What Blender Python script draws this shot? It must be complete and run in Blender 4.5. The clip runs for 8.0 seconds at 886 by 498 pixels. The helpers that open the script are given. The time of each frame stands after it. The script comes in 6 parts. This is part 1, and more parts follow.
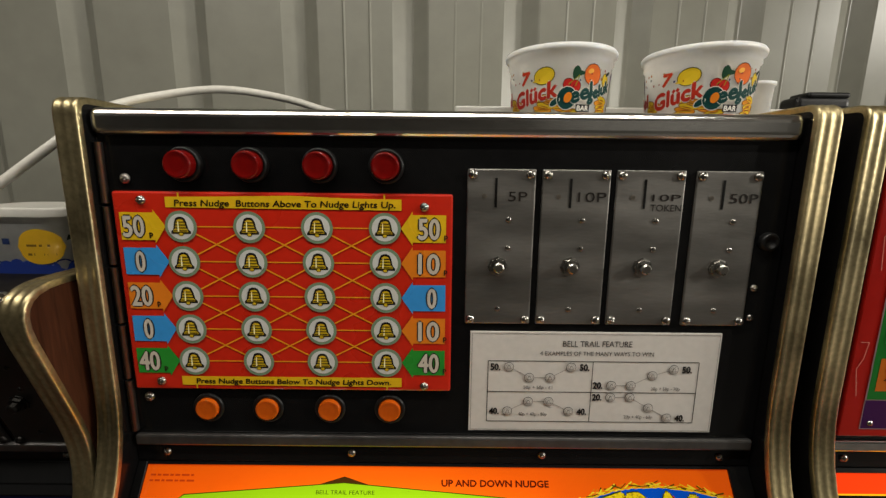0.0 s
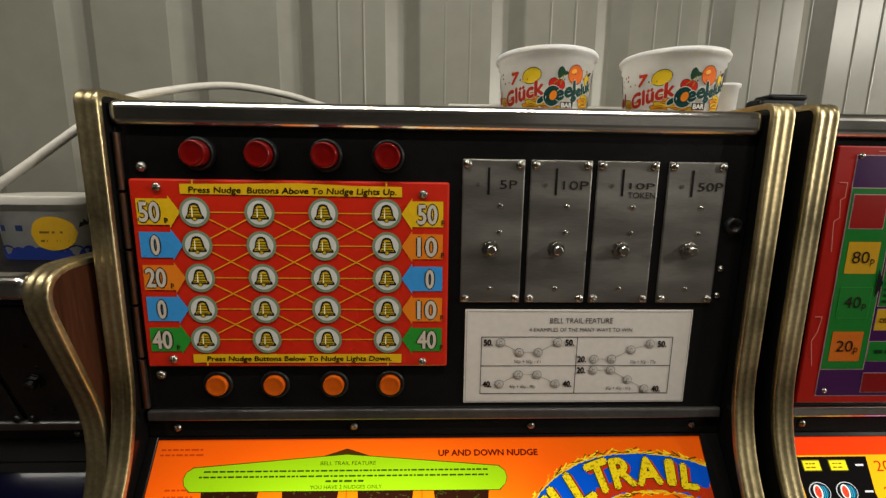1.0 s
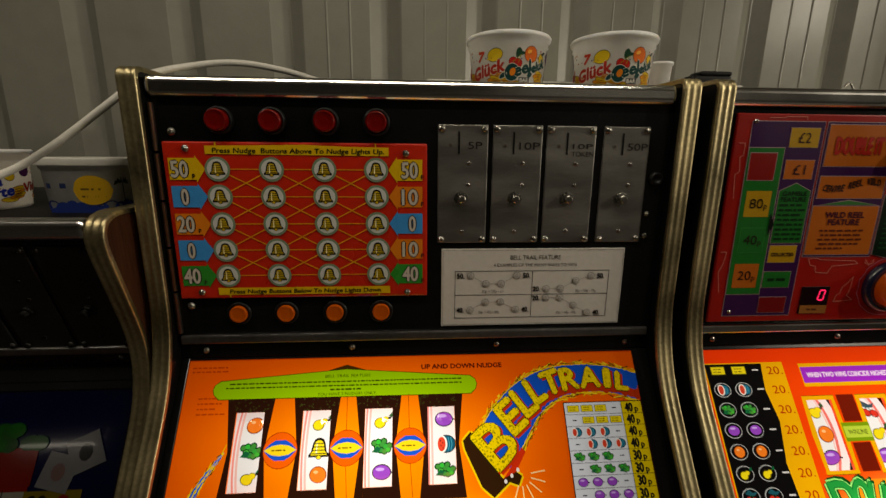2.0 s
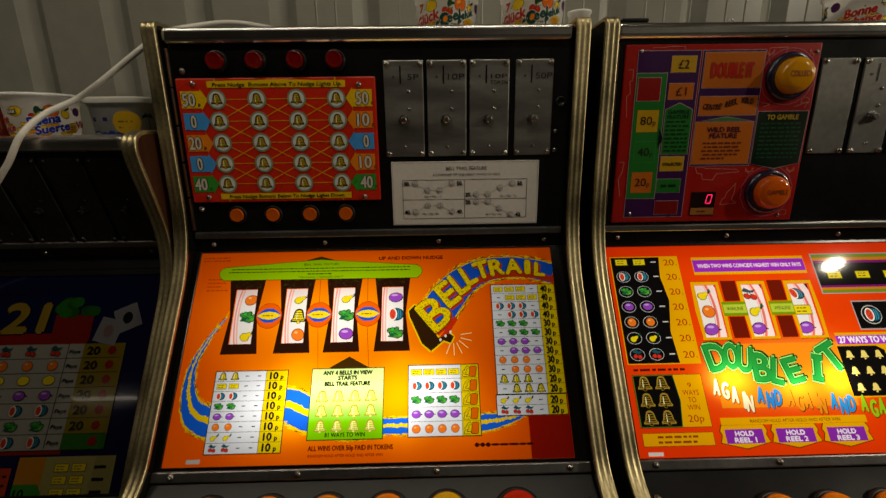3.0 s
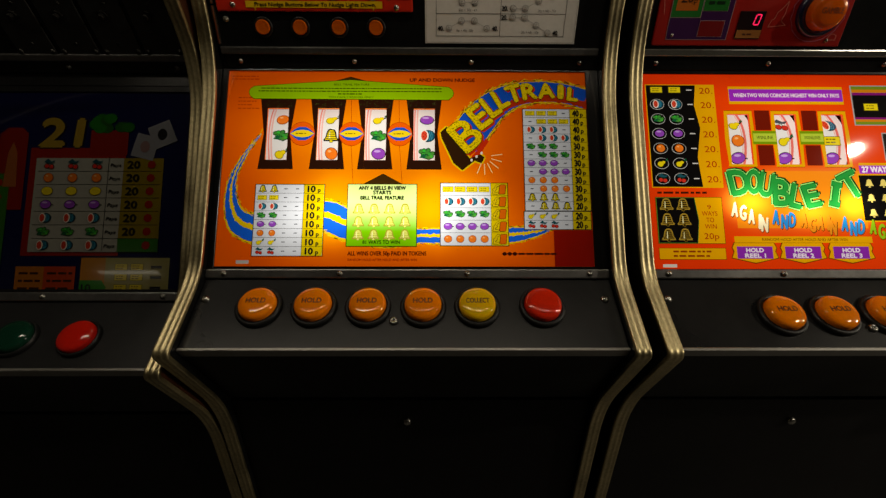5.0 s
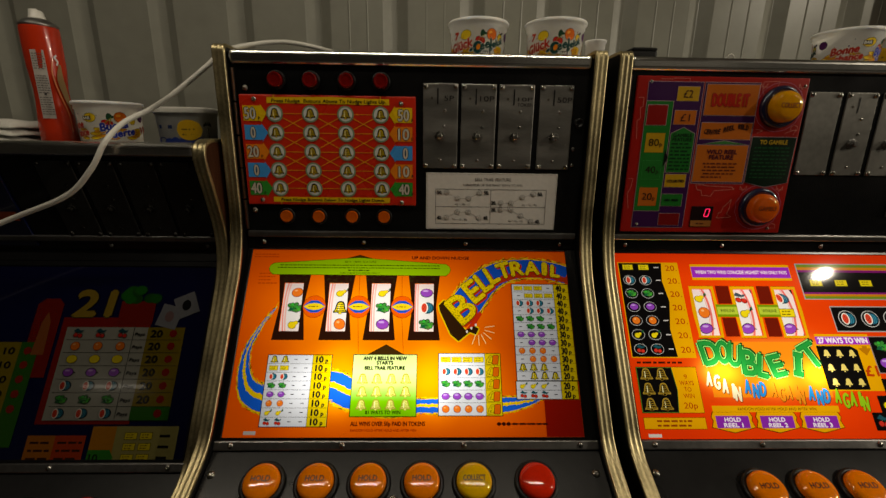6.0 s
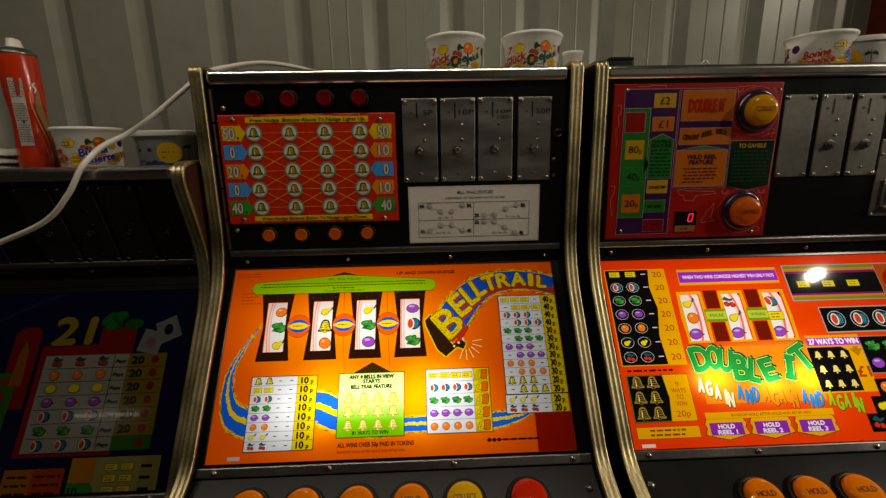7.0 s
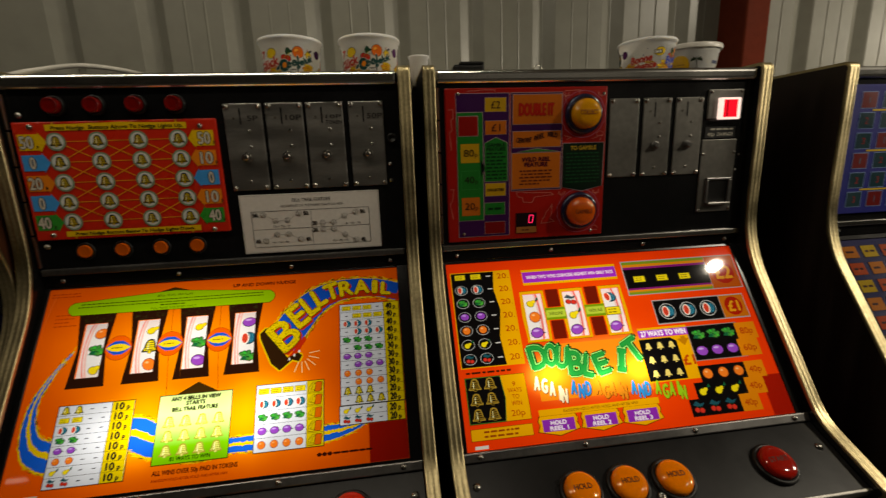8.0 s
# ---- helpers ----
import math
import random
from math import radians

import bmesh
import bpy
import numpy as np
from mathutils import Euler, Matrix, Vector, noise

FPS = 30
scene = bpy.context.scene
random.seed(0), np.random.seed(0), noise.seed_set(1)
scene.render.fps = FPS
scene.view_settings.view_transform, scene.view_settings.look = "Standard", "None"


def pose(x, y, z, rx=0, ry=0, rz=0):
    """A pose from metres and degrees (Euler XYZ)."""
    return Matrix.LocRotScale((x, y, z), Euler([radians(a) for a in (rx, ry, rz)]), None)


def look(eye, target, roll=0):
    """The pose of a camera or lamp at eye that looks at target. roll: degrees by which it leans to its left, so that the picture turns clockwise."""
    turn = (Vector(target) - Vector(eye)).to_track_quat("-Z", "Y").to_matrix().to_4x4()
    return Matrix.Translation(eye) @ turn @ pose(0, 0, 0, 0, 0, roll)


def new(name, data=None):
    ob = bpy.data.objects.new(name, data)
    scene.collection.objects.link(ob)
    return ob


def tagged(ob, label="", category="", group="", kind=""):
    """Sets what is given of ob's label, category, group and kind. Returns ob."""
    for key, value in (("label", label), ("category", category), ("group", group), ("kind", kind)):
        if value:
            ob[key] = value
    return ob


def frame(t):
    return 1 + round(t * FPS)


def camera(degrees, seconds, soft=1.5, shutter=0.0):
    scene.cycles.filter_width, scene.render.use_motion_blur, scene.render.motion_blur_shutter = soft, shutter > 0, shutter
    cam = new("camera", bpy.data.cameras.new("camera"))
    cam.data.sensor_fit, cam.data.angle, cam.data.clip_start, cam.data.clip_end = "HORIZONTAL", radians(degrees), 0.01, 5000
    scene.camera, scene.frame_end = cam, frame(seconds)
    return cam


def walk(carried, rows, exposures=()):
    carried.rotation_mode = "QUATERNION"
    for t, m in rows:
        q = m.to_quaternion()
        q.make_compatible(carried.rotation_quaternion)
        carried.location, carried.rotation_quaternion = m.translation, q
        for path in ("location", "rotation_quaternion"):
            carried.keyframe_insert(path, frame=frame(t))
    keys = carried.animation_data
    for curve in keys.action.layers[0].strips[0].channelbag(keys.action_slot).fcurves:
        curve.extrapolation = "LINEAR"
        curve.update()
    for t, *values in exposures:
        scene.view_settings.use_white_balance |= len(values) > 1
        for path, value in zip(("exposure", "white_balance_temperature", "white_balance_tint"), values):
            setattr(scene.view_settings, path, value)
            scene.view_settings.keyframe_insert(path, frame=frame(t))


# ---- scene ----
# ---- camera ----
cam = camera(91.8, 8.0, soft=1.35, shutter=0.2)
PATH = [
    (0, (0.006, -0.002, 1.597), (0.008, 1.964, 1.231), 0.6),
    (0.5, (0.005, -0.01, 1.596), (0.043, 1.957, 1.235), 0.6),
    (1, (-0.006, -0.038, 1.584), (0.066, 1.93, 1.235), 0.8),
    (1.2, (-0.013, -0.049, 1.583), (0.083, 1.909, 1.18), 0.8),
    (2.3, (0.013, -0.211, 1.539), (0.155, 1.734, 1.096), 0.5),
    (2.5, (0.056, -0.263, 1.506), (0.14, 1.695, 1.109), -0.3),
    (3, (0.104, -0.321, 1.48), (0.135, 1.617, 0.986), -0.8),
    (3.5, (0.06, -0.328, 1.422), (0.084, 1.557, 0.751), -1.6),
    (3.7, (0.035, -0.332, 1.388), (0.048, 1.515, 0.612), -1.2),
    (4, (0.024, -0.34, 1.37), (0.031, 1.46, 0.498), -0.5),
    (5.3, (0.061, -0.397, 1.359), (0.095, 1.387, 0.455), 1.1),
    (5.5, (0.054, -0.404, 1.393), (0.098, 1.423, 0.58), 1.6),
    (6, (0.047, -0.402, 1.505), (0.093, 1.535, 1.009), 0.8),
    (6.5, (0.049, -0.395, 1.517), (0.102, 1.553, 1.065), 0.1),
    (7, (0.07, -0.397, 1.503), (0.131, 1.555, 1.071), -1.1),
    (7.5, (0.168, -0.396, 1.487), (0.265, 1.555, 1.057), -1.1),
    (7.8, (0.251, -0.401, 1.494), (0.401, 1.550, 1.078), -1.6),
    (8, (0.285, -0.401, 1.501), (0.536, 1.537, 1.078), -2.0),
]
WARM = 7050
EXPOSURES = [(0, 1.38, 6150, 9), (1.0, 1.38, 6200, 9), (1.2, 1.25, 6250, 9), (2.3, 0.16, WARM, 8), (3.0, 0.10, WARM, 8), (3.5, 0.05, WARM, 8), (4.0, -0.08, WARM, 8), (5.3, 0.0, WARM, 8), (5.5, 0.08, WARM, 8), (6.0, 0.10, WARM, 8), (6.5, 0.15, WARM, 8), (8.0, 0.16, WARM, 8)]
walk(cam, [(t, look(eye, target, roll)) for t, eye, target, roll in PATH], EXPOSURES)

# ---- light: three lamps inferred from reflections, two added fills, a dim warm hall remainder ----
world = bpy.data.worlds.new("hall")
scene.world = world
world.use_nodes = True
world.node_tree.nodes["Background"].inputs[0].default_value = (1.0, 0.93, 0.82, 1)
world.node_tree.nodes["Background"].inputs[1].default_value = 0.003
# last two: unseen fills, added for the machine fronts and an even wall
LAMPS = [((2.06, -0.46, 2.37), 0.072, 0.062, 17.0, None), ((-0.25, -0.05, 2.42), 1.8, 0.024, 5.5, None), ((-2.12, -1.67, 2.40), 0.42, 0.04, 0.13, None), ((1.4, -3.0, 2.34), 2.4, 0.9, 0.5, (0.2, 0.4, 1.5)), ((4.6, -0.6, 2.34), 0.5, 0.12, 26.0, (0, 0.9, 1.6))]
for at, long, wide, watts, aim in LAMPS:
    data = bpy.data.lights.new("lamp_or_fill_light", "AREA")
    data.shape, data.size, data.size_y, data.energy, data.color = "ELLIPSE" if long < 0.1 else "RECTANGLE", long, wide, watts, (1.0, 0.91, 0.77)
    new("lamp_or_fill_light", data).matrix_world = look(at, aim) if aim else pose(*at)

# ---- materials ----
def lin(r, g, b):
    f = lambda c: (c / 255 / 12.92) if c < 10.3 else ((c / 255 + 0.055) / 1.055) ** 2.4
    return (f(r), f(g), f(b), 1)


def material(name, col, rough=0.5, metal=0.0, spread=0.15, scale=30.0, bump=0.0, stretch=(1, 1, 1), coat=0.0, spec=0.5):
    """A principled surface with stains at a coarse scale, grain at a fine one, and relief."""
    m = bpy.data.materials.new(name)
    m.use_nodes = True
    n, l = m.node_tree.nodes, m.node_tree.links
    b = n["Principled BSDF"]
    b.inputs["Metallic"].default_value, b.inputs["Coat Weight"].default_value = metal, coat
    b.inputs["Specular IOR Level"].default_value = spec
    co, mp = n.new("ShaderNodeTexCoord"), n.new("ShaderNodeMapping")
    mp.inputs["Scale"].default_value = stretch
    l.new(co.outputs["Object"], mp.inputs["Vector"])
    coarse, fine = n.new("ShaderNodeTexNoise"), n.new("ShaderNodeTexNoise")
    coarse.inputs["Scale"].default_value, fine.inputs["Scale"].default_value = scale * 0.25, scale * 4
    coarse.inputs["Detail"].default_value, fine.inputs["Detail"].default_value = 3, 4
    l.new(mp.outputs[0], coarse.inputs["Vector"]), l.new(mp.outputs[0], fine.inputs["Vector"])
    both = n.new("ShaderNodeMath")
    both.operation = "ADD"
    l.new(coarse.outputs["Fac"], both.inputs[0]), l.new(fine.outputs["Fac"], both.inputs[1])
    ramp = n.new("ShaderNodeMapRange")
    ramp.inputs[1].default_value, ramp.inputs[2].default_value = 0.6, 1.4
    ramp.inputs[3].default_value, ramp.inputs[4].default_value = 1 - spread, 1 + spread
    l.new(both.outputs[0], ramp.inputs[0])
    mul = n.new("ShaderNodeVectorMath")
    mul.operation = "SCALE"
    mul.inputs[0].default_value = col[:3]
    l.new(ramp.outputs[0], mul.inputs["Scale"]), l.new(mul.outputs[0], b.inputs["Base Color"])
    ro = n.new("ShaderNodeMapRange")
    ro.inputs[1].default_value, ro.inputs[2].default_value = 0.3, 0.7
    ro.inputs[3].default_value, ro.inputs[4].default_value = max(0.02, rough * 0.8), min(1, rough * 1.25)
    l.new(coarse.outputs["Fac"], ro.inputs[0]), l.new(ro.outputs[0], b.inputs["Roughness"])
    if bump:
        bp = n.new("ShaderNodeBump")
        bp.inputs["Strength"].default_value, bp.inputs["Distance"].default_value = bump, 0.001
        l.new(fine.outputs["Fac"], bp.inputs["Height"]), l.new(bp.outputs[0], b.inputs["Normal"])
    return m


BLACK = material("black_laminate", (0.005, 0.005, 0.0052, 1), 0.22, spread=0.4, scale=25, bump=0.05, spec=0.3)
DECK = material("satin_black_steel", (0.010, 0.010, 0.0105, 1), 0.30, spread=0.3, scale=18, bump=0.1, spec=0.3)
BRASS = material("brass_anodised_trim", (0.50, 0.42, 0.235, 1), 0.40, metal=1.0, spread=0.35, scale=55, bump=0.25)
CHROME = material("polished_aluminium", (0.62, 0.61, 0.58, 1), 0.2, metal=1.0, spread=0.12, scale=30)
DULL = material("dull_grey_metal", (0.19, 0.185, 0.18, 1), 0.34, metal=0.9, spread=0.25, scale=30)
STEEL = material("brushed_steel", (0.29, 0.28, 0.26, 1), 0.42, metal=0.92, spread=0.12, scale=26, bump=0.08, stretch=(1, 5, 1))
DARKPLATE = material("dark_steel_plate", (0.13, 0.125, 0.112, 1), 0.42, metal=0.7, spread=0.25, scale=26, bump=0.1)
# nickel screw with the left machine's dimness put into its colour
DIMSCREW = material("dimmed_screw", (0.04, 0.038, 0.035, 1), 0.42, metal=1.0, spread=0.3, scale=200)
SCREW = material("nickel_screw", (0.36, 0.35, 0.32, 1), 0.28, metal=1.0, spread=0.2, scale=200)
WOOD = material("mahogany_veneer", (0.042, 0.014, 0.006, 1), 0.5, spread=0.6, scale=22, stretch=(4, 4, 0.35), bump=0.15, spec=0.12)
CABINET = material("black_cabinet_paint", (0.0035, 0.003, 0.003, 1), 0.5, spread=0.5, scale=12, bump=0.15, spec=0.2)
WALL = material("painted_steel_sheet", (0.29, 0.287, 0.24, 1), 0.36, spread=0.10, scale=7, bump=0.05)
REDPAINT = material("red_oxide_steel", (0.17, 0.030, 0.014, 1), 0.75, spread=0.2, scale=10, bump=0.1, spec=0.08)
FLOOR = material("grey_concrete", (0.10, 0.095, 0.09, 1), 0.75, spread=0.3, scale=8, bump=0.4)
CEIL = material("unseen_ceiling", (0.34, 0.33, 0.30, 1), 0.6, spread=0.12, scale=6)
PLASTER = material("unseen_wall_grey", (0.10, 0.095, 0.085, 1), 0.7, spread=0.15, scale=6)
WHITE = material("white_polypropylene", (0.72, 0.70, 0.64, 1), 0.35, spread=0.06, scale=30, coat=0.15)
# mahogany darkened in colour for a side that faces away from the lamps
SHADEDWOOD = material("shaded_veneer", (0.012, 0.005, 0.003, 1), 0.45, spread=0.6, scale=22, stretch=(4, 4, 0.35), bump=0.1)
THIN = material("thin_white_plastic", (0.96, 0.94, 0.89, 1), 0.35, spread=0.05, scale=30)
_b = THIN.node_tree.nodes["Principled BSDF"]
_b.inputs["Subsurface Weight"].default_value, _b.inputs["Subsurface Scale"].default_value = 0.9, 0.012
_b.inputs["Subsurface Radius"].default_value = (1.0, 0.92, 0.8)
FLEX = material("white_pvc_flex", (0.66, 0.64, 0.58, 1), 0.42, spread=0.10, scale=50)
RUBBER = material("black_plastic", (0.007, 0.007, 0.007, 1), 0.42, spec=0.3, spread=0.3, scale=60)
COTTON = material("pale_cotton", (0.55, 0.54, 0.49, 1), 0.9, spread=0.12, scale=120, bump=0.5)
CANRED = material("red_lacquered_tin", (0.55, 0.033, 0.008, 1), 0.22, spread=0.08, scale=20, coat=0.4)
WIRE = material("bent_steel_wire", (0.5, 0.48, 0.44, 1), 0.3, metal=1.0, spread=0.1, scale=100)

SHEETS = {}


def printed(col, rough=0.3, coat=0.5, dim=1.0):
    """Ink behind clear plastic, not lit from behind. dim: darkens the ink's colour to stand for the missing backlight.
    """
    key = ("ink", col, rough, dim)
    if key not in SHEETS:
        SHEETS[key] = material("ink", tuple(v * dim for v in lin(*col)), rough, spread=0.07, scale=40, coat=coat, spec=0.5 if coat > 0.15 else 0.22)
    return SHEETS[key]


def cap_plastic(col):
    """Moulded translucent button plastic."""
    key = ("cap", col)
    if key not in SHEETS:
        m = material("button_plastic", lin(*col), 0.07, spread=0.10, scale=60)
        m.node_tree.nodes["Principled BSDF"].inputs["Subsurface Weight"].default_value = 0.05
        m.node_tree.nodes["Principled BSDF"].inputs["Subsurface Scale"].default_value = 0.004
        SHEETS[key] = m
    return SHEETS[key]


def backlight(name, base, spots):
    """Node group: glow painted into the emission, for bulbs not built behind a glass. spots: x, y, half widths,
    strength.
    """
    g = bpy.data.node_groups.new(name, "ShaderNodeTree")
    g.interface.new_socket("Level", in_out="OUTPUT", socket_type="NodeSocketFloat")
    n, l = g.nodes, g.links

    def calc(op, a, b=0.0):
        m = n.new("ShaderNodeMath")
        m.operation = op
        for s, v in zip(m.inputs, (a, b)):
            if isinstance(v, float):
                s.default_value = v
            else:
                l.new(v, s)
        return m.outputs[0]

    co, sep = n.new("ShaderNodeTexCoord"), n.new("ShaderNodeSeparateXYZ")
    l.new(co.outputs["Object"], sep.inputs[0])
    total = None
    for x, y, wx, wy, k in spots:
        dx = calc("DIVIDE", calc("SUBTRACT", sep.outputs[0], float(x)), float(wx))
        dy = calc("DIVIDE", calc("SUBTRACT", sep.outputs[1], float(y)), float(wy))
        r2 = calc("ADD", calc("MULTIPLY", dx, dx), calc("MULTIPLY", dy, dy))
        v = calc("MULTIPLY", calc("POWER", 2.718, calc("MULTIPLY", r2, -1.0)), float(k))
        total = v if total is None else calc("ADD", total, v)
    dust = n.new("ShaderNodeTexNoise")
    dust.inputs["Scale"].default_value = 14
    l.new(co.outputs["Object"], dust.inputs["Vector"])
    total = calc("MULTIPLY", calc("ADD", total, float(base)), calc("ADD", calc("MULTIPLY", dust.outputs["Fac"], 0.2), 0.9))
    out = n.new("NodeGroupOutput")
    l.new(total, out.inputs[0])
    return g


def lit(col, group, fade=None, hue_by_glow=False):
    """A print that glows by itself, in place of lamps behind a translucent glass. fade: a second colour that it turns
    into downwards, from y0 to y1.
    The last argument shifts the hue with the painted glow: redder where it is weak, yellower where strong."""
    key = ("lit", col, group.name, str(fade), hue_by_glow)
    if key not in SHEETS:
        m = bpy.data.materials.new("lit_print")
        m.use_nodes = True
        n, l = m.node_tree.nodes, m.node_tree.links
        b = n["Principled BSDF"]
        c = lin(*col)
        b.inputs["Base Color"].default_value = tuple(v * 0.35 for v in c[:3]) + (1,)
        b.inputs["Roughness"].default_value = 0.035
        b.inputs["Emission Color"].default_value = c
        level = n.new("ShaderNodeGroup")
        level.node_tree = group
        l.new(level.outputs[0], b.inputs["Emission Strength"])
        if fade:
            kind, c2, mx = fade[0], lin(*fade[1]), n.new("ShaderNodeMix")
            mx.data_type = "RGBA"
            mx.inputs[6].default_value, mx.inputs[7].default_value = c, c2
            co = n.new("ShaderNodeTexCoord")
            if kind == "down":
                sep, mr = n.new("ShaderNodeSeparateXYZ"), n.new("ShaderNodeMapRange")
                l.new(co.outputs["Object"], sep.inputs[0]), l.new(sep.outputs[1], mr.inputs[0])
                mr.inputs[1].default_value, mr.inputs[2].default_value = fade[2], fade[3]
                l.new(mr.outputs[0], mx.inputs[0])
            elif kind == "specks":
                no, mr = n.new("ShaderNodeTexNoise"), n.new("ShaderNodeMapRange")
                no.inputs["Scale"].default_value = fade[2]
                l.new(co.outputs["Object"], no.inputs["Vector"]), l.new(no.outputs["Fac"], mr.inputs[0])
                mr.inputs[1].default_value, mr.inputs[2].default_value = fade[3], fade[3] + 0.04
                l.new(mr.outputs[0], mx.inputs[0])
            else:
                patch = n.new("ShaderNodeGroup")
                patch.node_tree = fade[2]
                l.new(patch.outputs[0], mx.inputs[0])
                mx.clamp_factor = True
            l.new(mx.outputs[2], b.inputs["Emission Color"])
        if hue_by_glow:
            hue_gain, rgb, tone = n.new("ShaderNodeMapRange"), n.new("ShaderNodeCombineColor"), n.new("ShaderNodeVectorMath")
            hue_gain.inputs[1].default_value, hue_gain.inputs[2].default_value, hue_gain.inputs[3].default_value, hue_gain.inputs[4].default_value = 0.25, 1.1, 0.38, 1.45
            rgb.inputs[0].default_value, rgb.inputs[2].default_value, tone.operation = 1.0, 1.0, "MULTIPLY"
            tone.inputs[0].default_value = c[:3]
            l.new(level.outputs[0], hue_gain.inputs[0]), l.new(hue_gain.outputs[0], rgb.inputs[1]), l.new(rgb.outputs[0], tone.inputs[1])
            if fade:
                l.new(mx.outputs[2], tone.inputs[0])
            l.new(tone.outputs[0], b.inputs["Emission Color"])
        SHEETS[key] = m
    return SHEETS[key]


# positions on a glass: x to the right, y down the slope (negative), metres
LIT_BELL = backlight("glow_bell", 0.15, [(-0.05, -0.20, 0.19, 0.14, 0.54), (-0.112, -0.240, 0.040, 0.045, 1.4), (-0.175, -0.25, 0.04, 0.045, 0.5), (-0.035, -0.240, 0.05, 0.035, 1.4), (0.045, -0.238, 0.036, 0.045, 1.4), (0.10, -0.22, 0.045, 0.04, 0.6), (-0.06, -0.10, 0.19, 0.07, 0.55), (0.13, -0.27, 0.09, 0.06, 0.3)])
LIT_DOUBLE = backlight("glow_double", 0.36, [(-0.03, -0.20, 0.24, 0.12, 0.5), (-0.130, -0.224, 0.030, 0.022, 3.0), (-0.035, -0.238, 0.030, 0.018, 2.4), (0.034, -0.228, 0.026, 0.022, 3.8), (-0.05, -0.06, 0.2, 0.05, 0.25)])
# soft yellow bulb glow, painted into the red ground's colour
PATCH = backlight("yellow_glow", 0.0, [(-0.115, -0.225, 0.045, 0.030, 1.3), (-0.04, -0.225, 0.05, 0.032, 1.1), (0.035, -0.215, 0.030, 0.036, 1.3), (-0.03, -0.185, 0.075, 0.018, 0.6)])
LIT_LAMP = backlight("bulb_plain", 1.0, [(0, 0, 1, 1, 0.0)])

# ---- building helpers ----
def part(name, bm, mat, parent, label="", local=None, smooth=False):
    """Links a bmesh as one mesh object under a thing or a part. mat: one material or a list of slots."""
    me = bpy.data.meshes.new(name)
    bm.normal_update()
    bm.to_mesh(me)
    bm.free()
    for m in (mat if isinstance(mat, list) else [mat]):
        me.materials.append(m)
    if smooth:
        for p in me.polygons:
            p.use_smooth = True
    ob = new(name, me)
    ob.parent = parent
    if local is not None:
        ob.matrix_basis = local
    if label:
        ob["label"] = label
    return ob


def thing(name, label, category, at=(0, 0, 0), group="", kind=""):
    return tagged(placed(new(name), at), label, category, group, kind)


def placed(ob, at):
    ob.location = at
    return ob


def box(bm, x0, x1, y0, y1, z0, z1, bevel=0.0, seg=2):
    """Adds a box, with rounded edges if bevel is given."""
    r = bmesh.ops.create_cube(bm, size=1.0, matrix=Matrix.Translation(((x0 + x1) / 2, (y0 + y1) / 2, (z0 + z1) / 2)) @ Matrix.Diagonal((abs(x1 - x0), abs(y1 - y0), abs(z1 - z0), 1)))
    if bevel:
        es = list({e for v in r["verts"] for e in v.link_edges})
        bmesh.ops.bevel(bm, geom=es, offset=bevel, segments=seg, affect="EDGES", profile=0.5)
    return bm


def lathe(bm, prof, n=32, m=None):
    """Turns a profile of (radius, height) round z; m places it."""
    m = m or Matrix()
    rings = []
    for r, h in prof:
        if r < 1e-6:
            rings.append([bm.verts.new(m @ Vector((0, 0, h)))])
        else:
            rings.append([bm.verts.new(m @ Vector((r * math.cos(2 * math.pi * i / n), r * math.sin(2 * math.pi * i / n), h))) for i in range(n)])
    for a, b in zip(rings, rings[1:]):
        for i in range(n):
            j = (i + 1) % n
            f = [a[i % len(a)], a[j % len(a)], b[j % len(b)], b[i % len(b)]]
            f = list(dict.fromkeys(f))
            if len(f) > 2:
                bm.faces.new(f)
    return bm


def tube(bm, pts, r, n=10):
    """A round bar along smooth points."""
    rings, pts = [], [Vector(p) for p in pts]
    for i, p in enumerate(pts):
        t = (pts[min(i + 1, len(pts) - 1)] - pts[max(i - 1, 0)]).normalized()
        a = t.cross(Vector((0.21, 0.33, 0.92))).normalized()
        b = t.cross(a)
        rings.append([bm.verts.new(p + r * (math.cos(2 * math.pi * k / n) * a + math.sin(2 * math.pi * k / n) * b)) for k in range(n)])
    for a, b in zip(rings, rings[1:]):
        for k in range(n):
            bm.faces.new((a[k], a[(k + 1) % n], b[(k + 1) % n], b[k]))
    bm.faces.new(rings[0]), bm.faces.new(rings[-1])
    return bm


def glide(pts, steps=10):
    """Catmull-Rom points through the given ones (any dimension)."""
    out, p = [], [pts[0]] + list(pts) + [pts[-1]]
    for i in range(1, len(p) - 2):
        for s in range(steps):
            t = s / steps
            out.append(tuple(0.5 * (2 * b + (c - a) * t + (2 * a - 5 * b + 4 * c - d) * t * t + (3 * b - a - 3 * c + d) * t ** 3) for a, b, c, d in zip(p[i - 1], p[i], p[i + 1], p[i + 2])))
    return out + [tuple(pts[-1])]


def fillet(pts, radii, seg=7):
    """Rounds the corners of an open line of 2D points."""
    out = [Vector(pts[0])]
    for a, b, c, r in zip(pts, pts[1:], pts[2:], radii):
        a, b, c = Vector(a), Vector(b), Vector(c)
        u, v = (a - b).normalized(), (c - b).normalized()
        d = min(r, (a - b).length * 0.48, (c - b).length * 0.48)
        for k in range(seg + 1):
            t = k / seg
            out.append((1 - t) ** 2 * (b + u * d) + 2 * t * (1 - t) * b + t * t * (b + v * d))
    return out + [Vector(pts[-1])]


